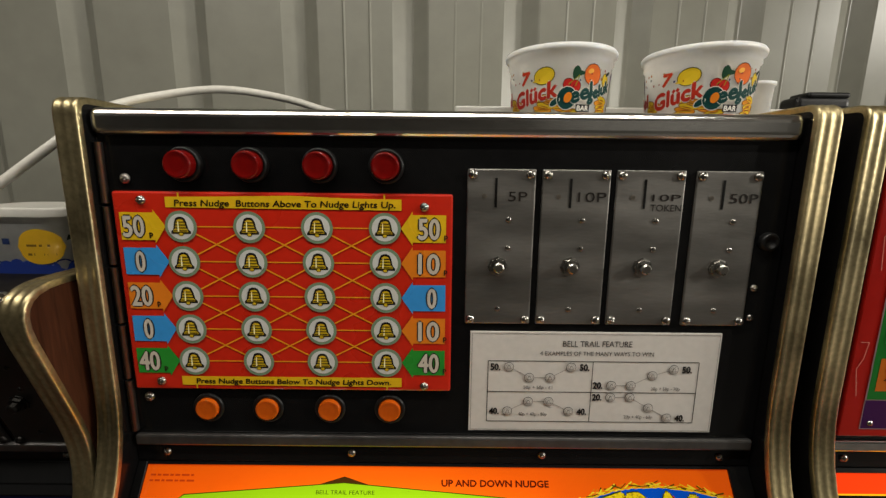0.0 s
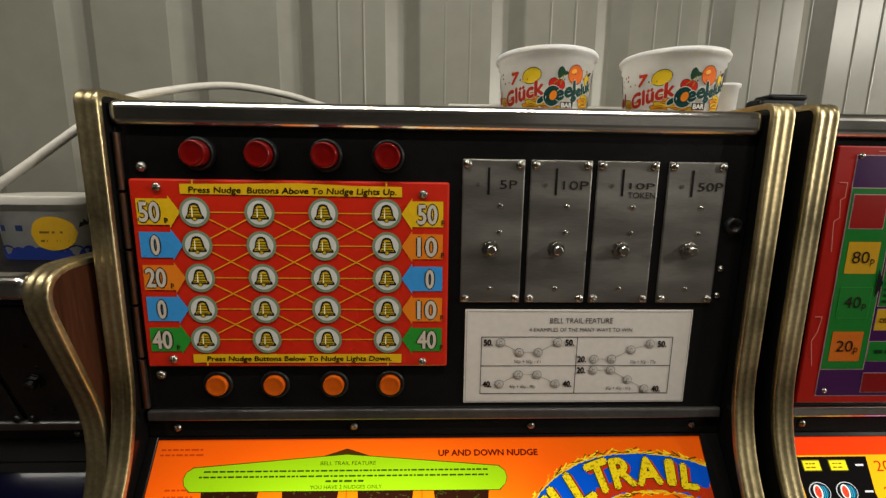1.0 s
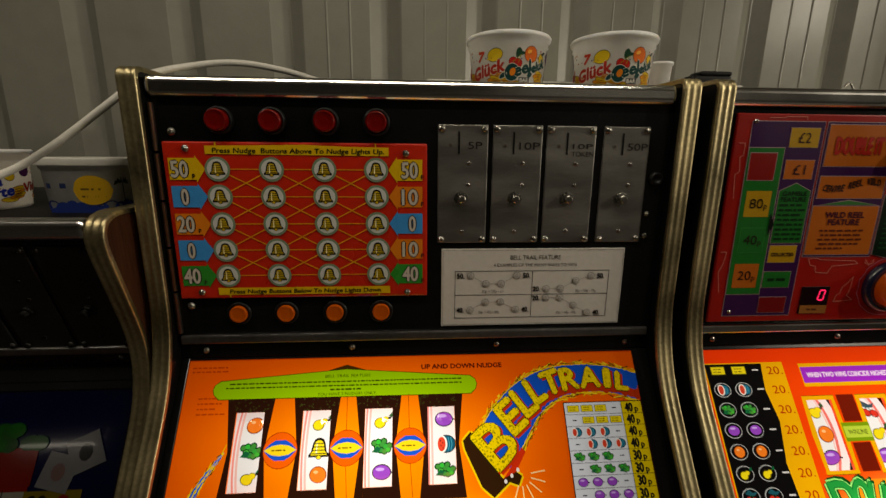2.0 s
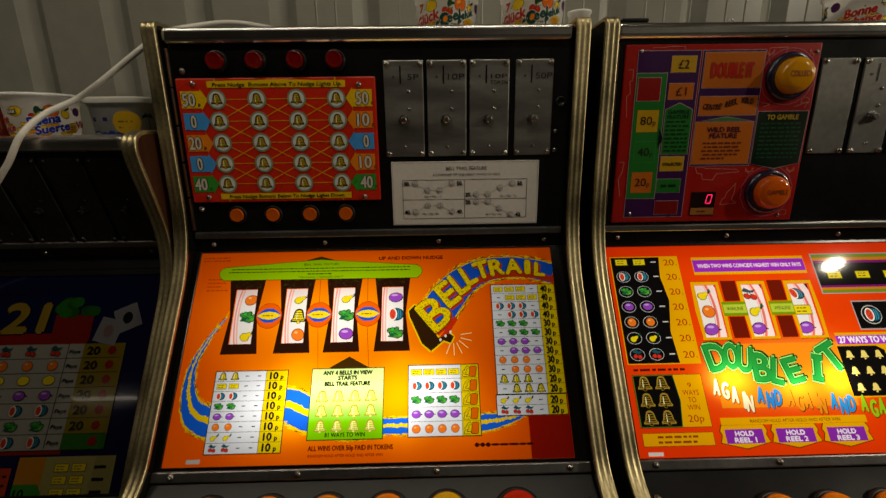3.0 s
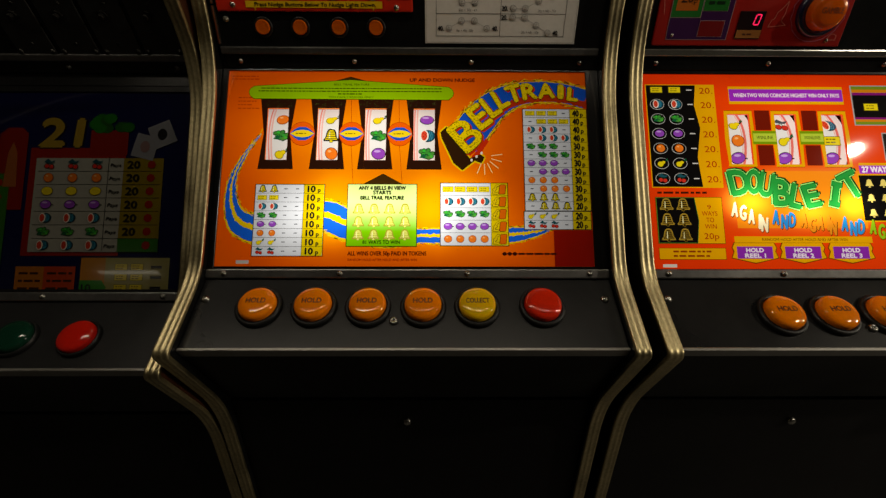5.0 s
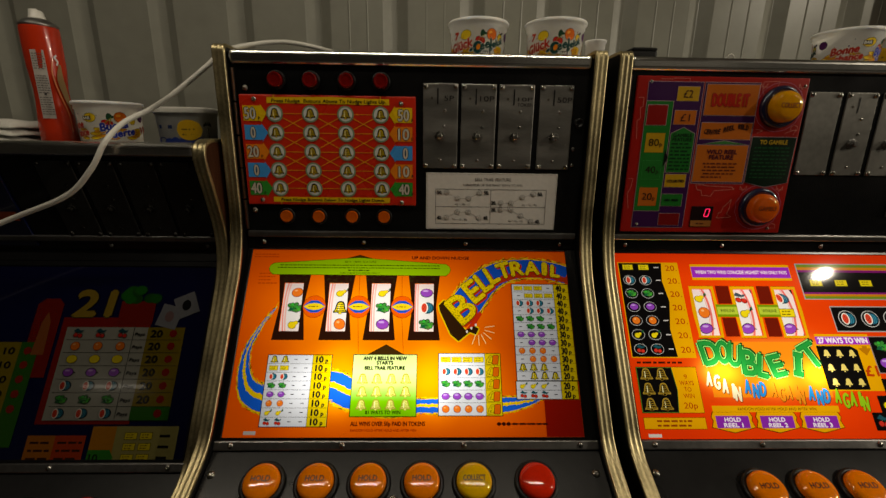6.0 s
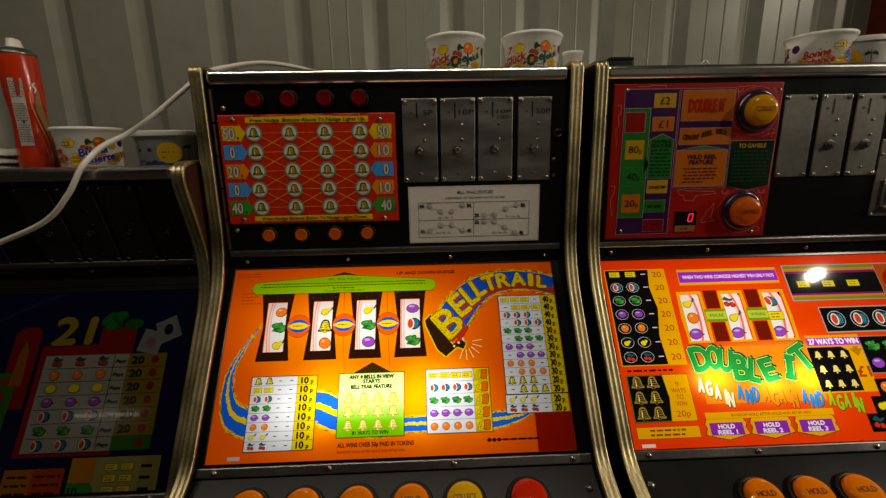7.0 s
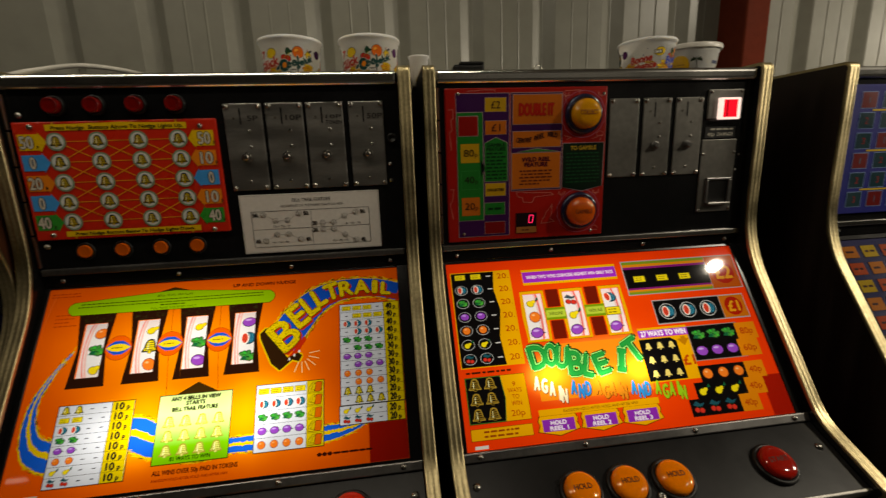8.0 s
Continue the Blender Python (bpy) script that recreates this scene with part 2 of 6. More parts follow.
def shifted(pts, d):
    """A line of 2D points moved outwards (to its left as it runs) by d."""
    pts, out = [Vector(p) for p in pts], []
    for i, p in enumerate(pts):
        a = (p - pts[i - 1]).normalized() if i else (pts[1] - p).normalized()
        b = (pts[i + 1] - p).normalized() if i < len(pts) - 1 else a
        na, nb = Vector((-a.y, a.x)), Vector((-b.y, b.x))
        n = (na + nb).normalized()
        out.append(p + n * (d / max(0.35, n.dot(na))))
    return out


def slope(p0, p1, x=0.0):
    """The frame of a panel from (y, z) p0 down to p1: x right, y up the panel, z out of it."""
    up = Vector((0, p0[0] - p1[0], p0[1] - p1[1])).normalized()
    out = Vector((1, 0, 0)).cross(up)
    m = Matrix((Vector((1, 0, 0)), up, out)).transposed().to_4x4()
    m.translation = (x, p0[0], p0[1])
    return m


GLYPHS = {}


def glyphs(text):
    """Triangles of a text in the built-in font, with its box."""
    if text not in GLYPHS:
        cu = bpy.data.curves.new("writing", "FONT")
        cu.body, cu.size, cu.resolution_u, cu.fill_mode = text, 1.0, 3, "FRONT"
        ob = bpy.data.objects.new("writing", cu)
        me = bpy.data.meshes.new_from_object(ob)
        vs, fs = [v.co.copy() for v in me.vertices], [tuple(p.vertices) for p in me.polygons]
        bpy.data.objects.remove(ob), bpy.data.curves.remove(cu), bpy.data.meshes.remove(me)
        xs, ys = [v.x for v in vs] or [0, 1], [v.y for v in vs] or [0, 1]
        GLYPHS[text] = (vs, fs, min(xs), max(xs), min(ys), max(ys))
    return GLYPHS[text]


class Art:
    """Flat print on a panel. u to the right, v downwards from the panel's top, metres; every layer lies a little higher."""

    def __init__(self, ink, step=0.00025, lift=0.0005, warp=None):
        self.bm, self.ink, self.slots, self.step, self.lift, self.warp, self.count = bmesh.new(), ink, [], step, lift, warp, 0

    def slot(self, col):
        m = col if isinstance(col, bpy.types.Material) else self.ink(col)
        if m not in self.slots:
            self.slots.append(m)
        return self.slots.index(m)

    def vert(self, u, v, layer):
        z = self.lift + layer * self.step + (self.count % 64) * 2e-6
        return self.bm.verts.new(self.warp(u, v, z) if self.warp else (u, -v, z))

    def poly(self, pts, col, layer=1):
        self.count += 1
        vs = [self.vert(u, v, layer) for u, v in pts]
        f = self.bm.faces.new(vs)
        f.normal_update()
        if f.normal.z < 0:
            f.normal_flip()
        f.material_index = self.slot(col)

    def rect(self, u0, u1, v0, v1, col, layer=1):
        self.poly([(u0, v1), (u1, v1), (u1, v0), (u0, v0)], col, layer)

    def card(self, u0, u1, v0, v1, col, edge, w=0.0012, layer=1):
        self.rect(u0 - w, u1 + w, v0 - w, v1 + w, edge, layer)
        self.rect(u0, u1, v0, v1, col, layer + 1)

    def oval(self, u, v, a, b, col, layer=1, turn=0.0, n=20, t0=0.0, t1=360.0):
        c, s, pts = math.cos(radians(turn)), math.sin(radians(turn)), []
        k = n if t1 - t0 >= 360 else n + 1
        for i in range(k):
            t = radians(t0 + (t1 - t0) * i / n)
            x, y = a * math.cos(t), -b * math.sin(t)
            pts.append((u + c * x + s * y, v - s * x + c * y))
        self.poly(pts, col, layer)

    def line(self, pts, w, col, layer=1, closed=False):
        pts = list(pts) + ([pts[0]] if closed else [])
        for (a, b), (c, d) in zip(pts, pts[1:]):
            l = math.hypot(c - a, d - b) or 1
            nx, ny = -(d - b) / l * w / 2, (c - a) / l * w / 2
            self.poly([(a + nx, b + ny), (c + nx, d + ny), (c - nx, d - ny), (a - nx, b - ny)], col, layer)

    def text(self, s, u, v, h, col, layer=3, width=None, turn=0.0, slant=0.0, align=0.5, fat=0.0):
        """Writing whose middle lies at (u, v); h: height of capitals; width: fits it to that width; fat: thickens it."""
        vs, fs, x0, x1, y0, y1 = glyphs(s)
        k = h / 0.7
        kx = width / max(1e-6, x1 - x0) if width else k
        c, sn, i = math.cos(radians(turn)), math.sin(radians(turn)), self.slot(col)
        for off in ((-fat, 0), (fat, 0), (0, -fat), (0, fat)) if fat else ((0, 0),):
            made = []
            self.count += 1
            for p in vs:
                x, y = (p.x - x0 - (x1 - x0) * align) * kx + off[0], (p.y - 0.35) * k + off[1]
                x += slant * y
                made.append(self.vert(u + c * x - sn * y, v - sn * x - c * y, layer))
            for f in fs:
                self.bm.faces.new([made[j] for j in f]).material_index = i

    def bars(self, u0, u1, v, h, col, layer=3, seed=1, fill=0.8):
        """Writing too small to read: a row of word-long bars."""
        rnd, u = random.Random(seed), u0
        while u < u1 - h:
            w = min(u1 - u, h * rnd.uniform(0.8, 2.8))
            self.rect(u, u + w * 0.95, v - h * 0.35 * fill, v + h * 0.35 * fill, col, layer)
            u += w + h * 0.42

    def band(self, spine, cols, extra=0.0, layer=1, fringe=0.0, seed=3, steps=9):
        """A brush stroke along (u, v, half width), with a frayed edge if fringe is given."""
        pts, rnd, L, R = glide(spine, steps), random.Random(seed), [], []
        for i, (u, v, w) in enumerate(pts):
            a, b = pts[max(i - 1, 0)], pts[min(i + 1, len(pts) - 1)]
            d = math.hypot(b[0] - a[0], b[1] - a[1]) or 1
            n = (-(b[1] - a[1]) / d, (b[0] - a[0]) / d)
            for side, out in ((1, L), (-1, R)):
                q = w + extra + (fringe * rnd.uniform(-0.3, 1.0) if i % 2 else 0)
                out.append((u + side * n[0] * q, v + side * n[1] * q))
        for i in range(len(pts) - 1):
            self.poly([L[i], L[i + 1], R[i + 1], R[i]], cols, layer)

    def hairs(self, spine, n, long, cols, layer, seed=1, w=0.0007, out=0.35, reach=1.0):
        """Loose brush hairs along both edges of a stroke."""
        pts, rnd = glide(spine, 12), random.Random(seed)
        for _ in range(n):
            i = rnd.randrange(1, len(pts) - 1)
            (u, v, q), a, b = pts[i], pts[i - 1], pts[i + 1]
            d = math.hypot(b[0] - a[0], b[1] - a[1]) or 1
            t, s = ((b[0] - a[0]) / d, (b[1] - a[1]) / d), rnd.choice((-1, 1))
            x, y = u - s * t[1] * q * reach, v + s * t[0] * q * reach
            k, o = long * rnd.uniform(0.5, 1.3) * rnd.choice((-1, 1)), long * out * rnd.uniform(-0.4, 1)
            self.line([(x, y), (x + t[0] * k - s * t[1] * o, y + t[1] * k + s * t[0] * o)], w * rnd.uniform(0.6, 1.5), rnd.choice(cols), layer)

    def done(self, name, parent, label=""):
        return part(name, self.bm, self.slots, parent, label)


# printed fruit symbols, s: half height
INKY, YEL, GRN, TEAL, RED, PLUM, ORA, LEAF = (25, 22, 20), (240, 215, 30), (40, 150, 50), (30, 140, 165), (215, 50, 35), (150, 70, 190), (245, 125, 35), (20, 95, 55)


def bell(a, u, v, s, layer, fill=YEL, edge=INKY, bands=True):
    half = [(0.16, -0.98), (0.45, -0.84), (0.62, -0.45), (0.70, -0.05), (0.78, 0.3), (1.0, 0.52), (1.0, 0.76)]
    for k, col, l in ((1.0, edge, layer), (0.76, fill, layer + 1)):
        pts = [(u + x * s * k, v + y * s * k) for x, y in half] + [(u - x * s * k, v + y * s * k) for x, y in reversed(half)]
        a.poly(pts, col, l)
        a.oval(u, v + 0.78 * s, 0.28 * s * k, 0.2 * s * k, col, l, n=10)
    if bands:
        for y, w in ((-0.46, 0.54), (-0.16, 0.62), (0.14, 0.68), (0.44, 0.8)):
            a.rect(u - w * s * 0.88, u + w * s * 0.88, v + (y - 0.045) * s, v + (y + 0.045) * s, edge, layer + 2)
        a.poly([(u - 0.3 * s, v + 0.5 * s), (u - 0.16 * s, v + 0.5 * s), (u - 0.16 * s, v - 0.55 * s), (u - 0.24 * s, v - 0.5 * s)], (255, 250, 190), layer + 2)


def bar(a, u, v, s, layer):
    a.rect(u - 1.15 * s, u + 1.15 * s, v - 0.62 * s, v + 0.62 * s, (120, 110, 20), layer)
    a.rect(u - 1.05 * s, u + 1.05 * s, v - 0.52 * s, v + 0.52 * s, YEL, layer + 1)
    a.bars(u - 0.75 * s, u + 0.8 * s, v - 0.2 * s, 0.26 * s, (110, 90, 10), layer + 2, 4)
    a.bars(u - 0.8 * s, u + 0.8 * s, v + 0.22 * s, 0.26 * s, (110, 90, 10), layer + 2, 5)


def melon(a, u, v, s, layer):
    a.oval(u + 0.15 * s, v, 0.98 * s, 0.84 * s, INKY, layer)
    a.oval(u + 0.15 * s, v, 0.88 * s, 0.75 * s, (18, 88, 112), layer + 1)
    for x in (0.35, 0.6):
        a.line([(u + x * s, v - 0.6 * s), (u + (x + 0.12) * s, v), (u + x * s, v + 0.6 * s)], 0.07 * s, (70, 165, 185), layer + 1.5)
    a.oval(u - 0.3 * s, v, 0.55 * s, 0.8 * s, (245, 240, 225), layer + 2)
    a.oval(u - 0.33 * s, v, 0.4 * s, 0.66 * s, (225, 70, 45), layer + 3)
    for x, y in ((-0.45, -0.3), (-0.2, -0.1), (-0.4, 0.15), (-0.2, 0.35)):
        a.oval(u + x * s, v + y * s, 0.05 * s, 0.08 * s, INKY, layer + 4, n=6)


def grapes(a, u, v, s, layer):
    rnd = random.Random(7)
    blobs = [(-0.75, -0.3), (-0.45, 0.1), (-0.1, 0.35), (0.25, 0.45), (0.6, 0.3), (-0.35, -0.4), (0.0, -0.15), (0.35, 0.0), (0.75, -0.05), (0.2, -0.45)]
    for x, y in blobs:
        a.oval(u + x * s, v + y * s, 0.36 * s, 0.34 * s, (15, 60, 25), layer, n=8)
    for x, y in blobs:
        a.oval(u + x * s, v + y * s, 0.25 * s, 0.23 * s, (45 + rnd.randrange(40), 140 + rnd.randrange(3) * 20, 55), layer + 1, n=8)
    a.poly([(u - 1.0 * s, v + 0.5 * s), (u - 0.5 * s, v - 0.05 * s), (u - 0.1 * s, v + 0.15 * s), (u - 0.3 * s, v + 0.6 * s)], LEAF, layer + 2)


def plum(a, u, v, s, layer):
    a.line([(u + 0.6 * s, v), (u + 1.25 * s, v + 0.06 * s)], 0.14 * s, INKY, layer)
    a.oval(u, v, 0.95 * s, 0.76 * s, INKY, layer + 1)
    a.oval(u, v, 0.86 * s, 0.67 * s, PLUM, layer + 2)
    a.oval(u - 0.15 * s, v - 0.3 * s, 0.45 * s, 0.16 * s, (205, 165, 235), layer + 3, n=10)


def orange(a, u, v, s, layer):
    a.oval(u, v, 0.84 * s, 0.8 * s, (140, 60, 15), layer)
    a.oval(u, v, 0.75 * s, 0.71 * s, ORA, layer + 1)
    a.oval(u - 0.2 * s, v - 0.28 * s, 0.24 * s, 0.15 * s, (255, 190, 120), layer + 2, n=8)


def lemon(a, u, v, s, layer):
    a.oval(u, v, 0.98 * s, 0.76 * s, (110, 90, 10), layer)
    a.oval(u, v, 0.9 * s, 0.68 * s, YEL, layer + 1)


def pear(a, u, v, s, layer):
    a.line([(u + 0.4 * s, v - 0.2 * s), (u + 0.85 * s, v - 0.35 * s), (u + 0.95 * s, v - 0.8 * s)], 0.22 * s, INKY, layer)
    for k, col, l in ((1.0, (110, 95, 10), layer + 1), (0.86, YEL, layer + 2)):
        a.oval(u - 0.25 * s, v + 0.18 * s, 0.6 * s * k, 0.55 * s * k, col, l, n=14)
        a.oval(u + 0.25 * s, v - 0.12 * s, 0.42 * s * k, 0.32 * s * k, col, l + 0.3, turn=25, n=12)
    a.poly([(u + 0.6 * s, v - 0.45 * s), (u + 1.05 * s, v - 0.95 * s), (u + 1.1 * s, v - 0.4 * s)], LEAF, layer + 3)


def cherry(a, u, v, s, layer):
    for x, y in ((-0.42, 0.3), (0.35, 0.42)):
        a.line([(u + x * s, v + y * s), (u + 0.05 * s, v - 0.5 * s)], 0.1 * s, LEAF, layer)
        a.oval(u + x * s, v + y * s, 0.45 * s, 0.42 * s, (100, 20, 15), layer + 1, n=14)
        a.oval(u + x * s, v + y * s, 0.36 * s, 0.33 * s, RED, layer + 2, n=14)
    a.poly([(u - 0.9 * s, v - 0.4 * s), (u - 0.3 * s, v - 0.95 * s), (u + 0.3 * s, v - 0.5 * s), (u + 1.0 * s, v - 0.65 * s), (u + 0.5 * s, v - 0.15 * s), (u - 0.3 * s, v - 0.2 * s)], (25, 80, 90), layer + 3)


def pips(a, u0, u1, v, s, what, pattern, layer, dash=INKY):
    """A row of symbols; pattern: x for a symbol, - for a dash."""
    for i, ch in enumerate(pattern):
        u = u0 + (u1 - u0) * (i + 0.5) / len(pattern)
        if ch == "x":
            what(a, u, v, s, layer)
        elif ch == "-":
            a.rect(u - 0.0026, u + 0.0026, v - 0.0006, v + 0.0006, dash, layer)

# ---- the room ----
def structure(name, bm, mat, label, category):
    return tagged(part(name, bm, mat, None), label, category, kind="structure")


WALL_Y, PITCH, RIDGE = 0.832, 0.2004, -0.0515
bm = bmesh.new()
line = []
for k in range(-12, 30):
    x = RIDGE + k * PITCH
    line += [(x - 0.037, 0.0), (x - 0.034, 0.002), (x - 0.002, 0.021), (x, 0.0212), (x + 0.025, 0.002), (x + 0.029, 0.0)]
    for at in (0.076, 0.123):
        if k >= -1:
            line += [(x + at - 0.0028, 0.0), (x + at, -0.0016 if k else -0.0008), (x + at + 0.0028, 0.0)]
low = [bm.verts.new((x, WALL_Y + y, 0.0)) for x, y in line]
high = [bm.verts.new((x, WALL_Y + y, 2.5)) for x, y in line]
for i in range(len(line) - 1):
    bm.faces.new((low[i], low[i + 1], high[i + 1], high[i]))
back = bmesh.ops.extrude_face_region(bm, geom=bm.faces[:])
bmesh.ops.translate(bm, verts=[g for g in back["geom"] if isinstance(g, bmesh.types.BMVert)], vec=(0, 0.05, 0))
structure("wall_north", bm, WALL, "grey-green painted corrugated steel sheet wall", "wall")
structure("floor", box(bmesh.new(), -2.8, 6.5, -3.2, 1.2, -0.1, 0.0), FLOOR, "bare grey concrete floor of the hall", "floor")
# ceiling and three walls are unseen, added to close the room and steer bounce
structure("ceiling", box(bmesh.new(), -2.8, 6.5, -3.2, 1.2, 2.5, 2.6), CEIL, "unseen pale ceiling added to close the room", "ceiling")
structure("wall_west", box(bmesh.new(), -2.9, -2.8, -3.2, 1.2, 0.0, 2.5), PLASTER, "unseen grey side wall added to close the room", "wall")
structure("wall_east", box(bmesh.new(), 6.5, 6.6, -3.2, 1.2, 0.0, 2.5), PLASTER, "unseen grey side wall added to close the room", "wall")
structure("wall_south", box(bmesh.new(), -2.8, 6.5, -3.3, -3.2, 0.0, 2.5), PLASTER, "unseen grey wall added opposite the machines", "wall")
bm = bmesh.new()
box(bm, 1.269, 1.341, 0.728, 0.831, 0.0, 2.5, 0.006, 3)
tagged(part("steel_column", bm, REDPAINT, None), "red oxide painted steel box column against the wall", "column", kind="structure")
# unseen housings over every lamp, the two added fills included
for at, long, wide, watts, aim in LAMPS:
    lamp = thing("lamp_or_fill_housing", "white housing of an unseen ceiling lamp, inferred or added as fill", "lamp", (at[0] + (0.35 if at[0] > 4 else 0), at[1] - (0.12 if aim else 0), at[2] + 0.03), "ceiling battens")
    body = bmesh.new()
    box(body, -long / 2 - 0.03, long / 2 + 0.03, -wide / 2, wide / 2, 0.0, 0.1, 0.006)
    part("housing", body, WHITE, lamp)


# ---- fruit machines ----
def dome(r, h, n=14):
    return lathe(bmesh.new(), [(r, 0), (r, h * 0.25), (r * 0.82, h * 0.7), (r * 0.45, h * 0.95), (0, h)], n)


SCREW_MESH = {}


def screw(parent, u, v, r=0.0036, z=0.0, metal=None):
    key = (r, metal)
    if key not in SCREW_MESH:
        b = dome(r, r * 0.75)
        box(b, -r * 0.62, r * 0.62, -r * 0.12, r * 0.12, r * 0.6, r * 0.79)
        ob = part("screw", b, metal or SCREW, parent, smooth=True)
        SCREW_MESH[key] = ob.data
    else:
        ob = new("screw", SCREW_MESH[key])
        ob.parent = parent
    ob.matrix_basis = pose(u, -v, z, 0, 0, (u * 7919 + v * 3571) % 180)
    return ob


def board(name, p0, p1, x0, x1, thick, mat, parent, label="", proud=0.0, bevel=0.0015):
    """A flat panel from (y, z) p0 down to p1; its outer face lies proud of the line."""
    n = math.hypot(p0[0] - p1[0], p0[1] - p1[1])
    return part(name, box(bmesh.new(), x0, x1, -n, 0, proud - thick, proud, bevel), mat, parent, label, slope(p0, p1))


def push_button(parent, m, u, v, r, h, col, legend="", ink=(70, 25, 10), rim=0.004, name="push_button", label="", ring=None, flat=False):
    """A moulded cap that stands out of a black collar, with its legend."""
    q = m @ Matrix.Translation((u, -v, 0))
    prof = [(r, 0), (r, h * 0.62), (r * 0.97, h * 0.76), (r * 0.86, h * 0.9), (r * 0.6, h * 0.97), (0, h)]
    if flat:
        prof = [(r, 0), (r, h * 0.86), (r * 0.96, h * 0.97), (r * 0.88, h), (r * 0.80, h * 0.99), (r * 0.74, h * 0.955), (r * 0.4, h * 0.97), (0, h * 0.97)]
    cap = part(name, lathe(bmesh.new(), prof, 32), cap_plastic(col), parent, label, q, True)
    part("collar", lathe(bmesh.new(), [(r + rim, 0), (r + rim, h * 0.28), (r + rim * 0.7, h * 0.42), (r + 0.0006, h * 0.42), (r + 0.0006, 0)], 32), ring or RUBBER, cap, "", None, True)
    if legend:
        a = Art(printed, lift=h + 0.0003, warp=lambda x, y, z: (x, -y, z - 0.033 * h * ((x * x + y * y) / (r * r * 0.36))))
        a.text(legend, 0, -r * 0.06, r * 0.3, ink, 0, width=min(r * 1.25, r * 0.24 * len(legend) + 0.002), fat=0.0002)
        a.done("legend", cap, "embossed button legend")
    return cap


def coin_plate(parent, m, u0, u1, v0, v1, mat, slot=True, writing="", knob=True, metal=SCREW):
    """A steel coin-entry plate with slot, screws, reject knob and stamped value."""
    plate = part("coin_plate", box(bmesh.new(), u0, u1, -v1, -v0, 0, 0.0025, 0.0012), mat, parent, "", m)
    e = 0.0048
    for u, v in ((u0 + e, v0 + e), (u1 - e, v0 + e), (u0 + e, v1 - e), (u1 - e, v1 - e)):
        screw(plate, u, v, 0.0042, 0.0025, metal)
    um, w = (u0 + u1) / 2, u1 - u0
    a = Art(printed, lift=0.0027)
    if slot:
        # no opening is cut: the slot's inner shade is a near-black strip
        a.rect(um - w * 0.08 - 0.0011, um - w * 0.08 + 0.0011, v0 + 0.008, v0 + 0.034, (8, 8, 8), 1)
    for k, line in enumerate(writing.split("|") if writing else []):
        a.text(line, um + w * 0.24, v0 + 0.024 + k * 0.009, 0.0085 if k == 0 and "|" not in writing else 0.006, (34, 30, 27), 1, width=min(w * 0.45, 0.0085 * len(line)))
    if slot:
        a.oval(um - w * 0.25, v0 + 0.024, 0.0022, 0.0022, (105, 98, 88), 1, n=12)
        a.oval(um - w * 0.25, v0 + 0.024, 0.0015, 0.0015, (70, 66, 60), 2, n=12)
        a.done("coin_slot", plate, "flat dark strip for a coin slot, with stamped value")
    else:
        a.bm.free()
    if knob:
        for dv in (0.045, 0.071):
            part("rivet", dome(0.0026, 0.0014), metal, plate, "", Matrix.Translation((um + w * 0.12, -(v0 + dv), 0.0025)), True)
        prof = [(0.0092, 0), (0.0092, 0.0012), (0.0078, 0.0016), (0.0076, 0.0045), (0.0052, 0.0048), (0.0050, 0.0090), (0.0038, 0.0100), (0, 0.0100)]
        part("reject_knob", lathe(bmesh.new(), prof, 8), DULL if mat is DARKPLATE else metal, plate, "turned nickel reject knob", Matrix.Translation((um - w * 0.02, -(v0 + 0.088), 0.0025)))
        part("rivet", dome(0.0026, 0.001), metal, plate, "", Matrix.Translation((um, -(v0 + 0.129), 0.0025)), True)
    return plate


def ribbed_trim(path, x_out, x_in, parent):
    """Brass extrusion with ribs, bent along the cabinet's front edge."""
    pts, bm, rings = shifted(path, 0), bmesh.new(), []
    ribs = [(0.0, -0.001), (0.03, 0.0004), (0.09, 0.0008), (0.17, 0.0008), (0.22, 0.0004), (0.28, 0.0002), (0.40, 0.0003), (0.44, 0.0006), (0.50, 0.0007), (0.56, 0.0008), (0.60, 0.0003), (0.72, 0.0002), (0.78, 0.0004), (0.83, 0.0008), (0.91, 0.0008), (0.97, 0.0006), (1.0, -0.001)]
    sect = [(0.0, -0.005)] + ribs + [(1.0, -0.005)]
    for i, p in enumerate(pts):
        t = (pts[min(i + 1, len(pts) - 1)] - pts[max(i - 1, 0)]).normalized()
        n = Vector((t.y, -t.x))
        rings.append([bm.verts.new((x_out + (x_in - x_out) * s, p.x + n.x * h, p.y + n.y * h)) for s, h in sect])
    for a, b in zip(rings, rings[1:]):
        for k in range(len(sect) - 1):
            bm.faces.new((a[k], a[k + 1], b[k + 1], b[k]))
    bmesh.ops.recalc_face_normals(bm, faces=bm.faces[:])
    if bm.faces[:][len(sect) // 2].normal.z < 0:
        bmesh.ops.reverse_faces(bm, faces=bm.faces[:])
    return part("edge_trim", bm, BRASS, parent, "ribbed brass-coloured edge trim", None, True)


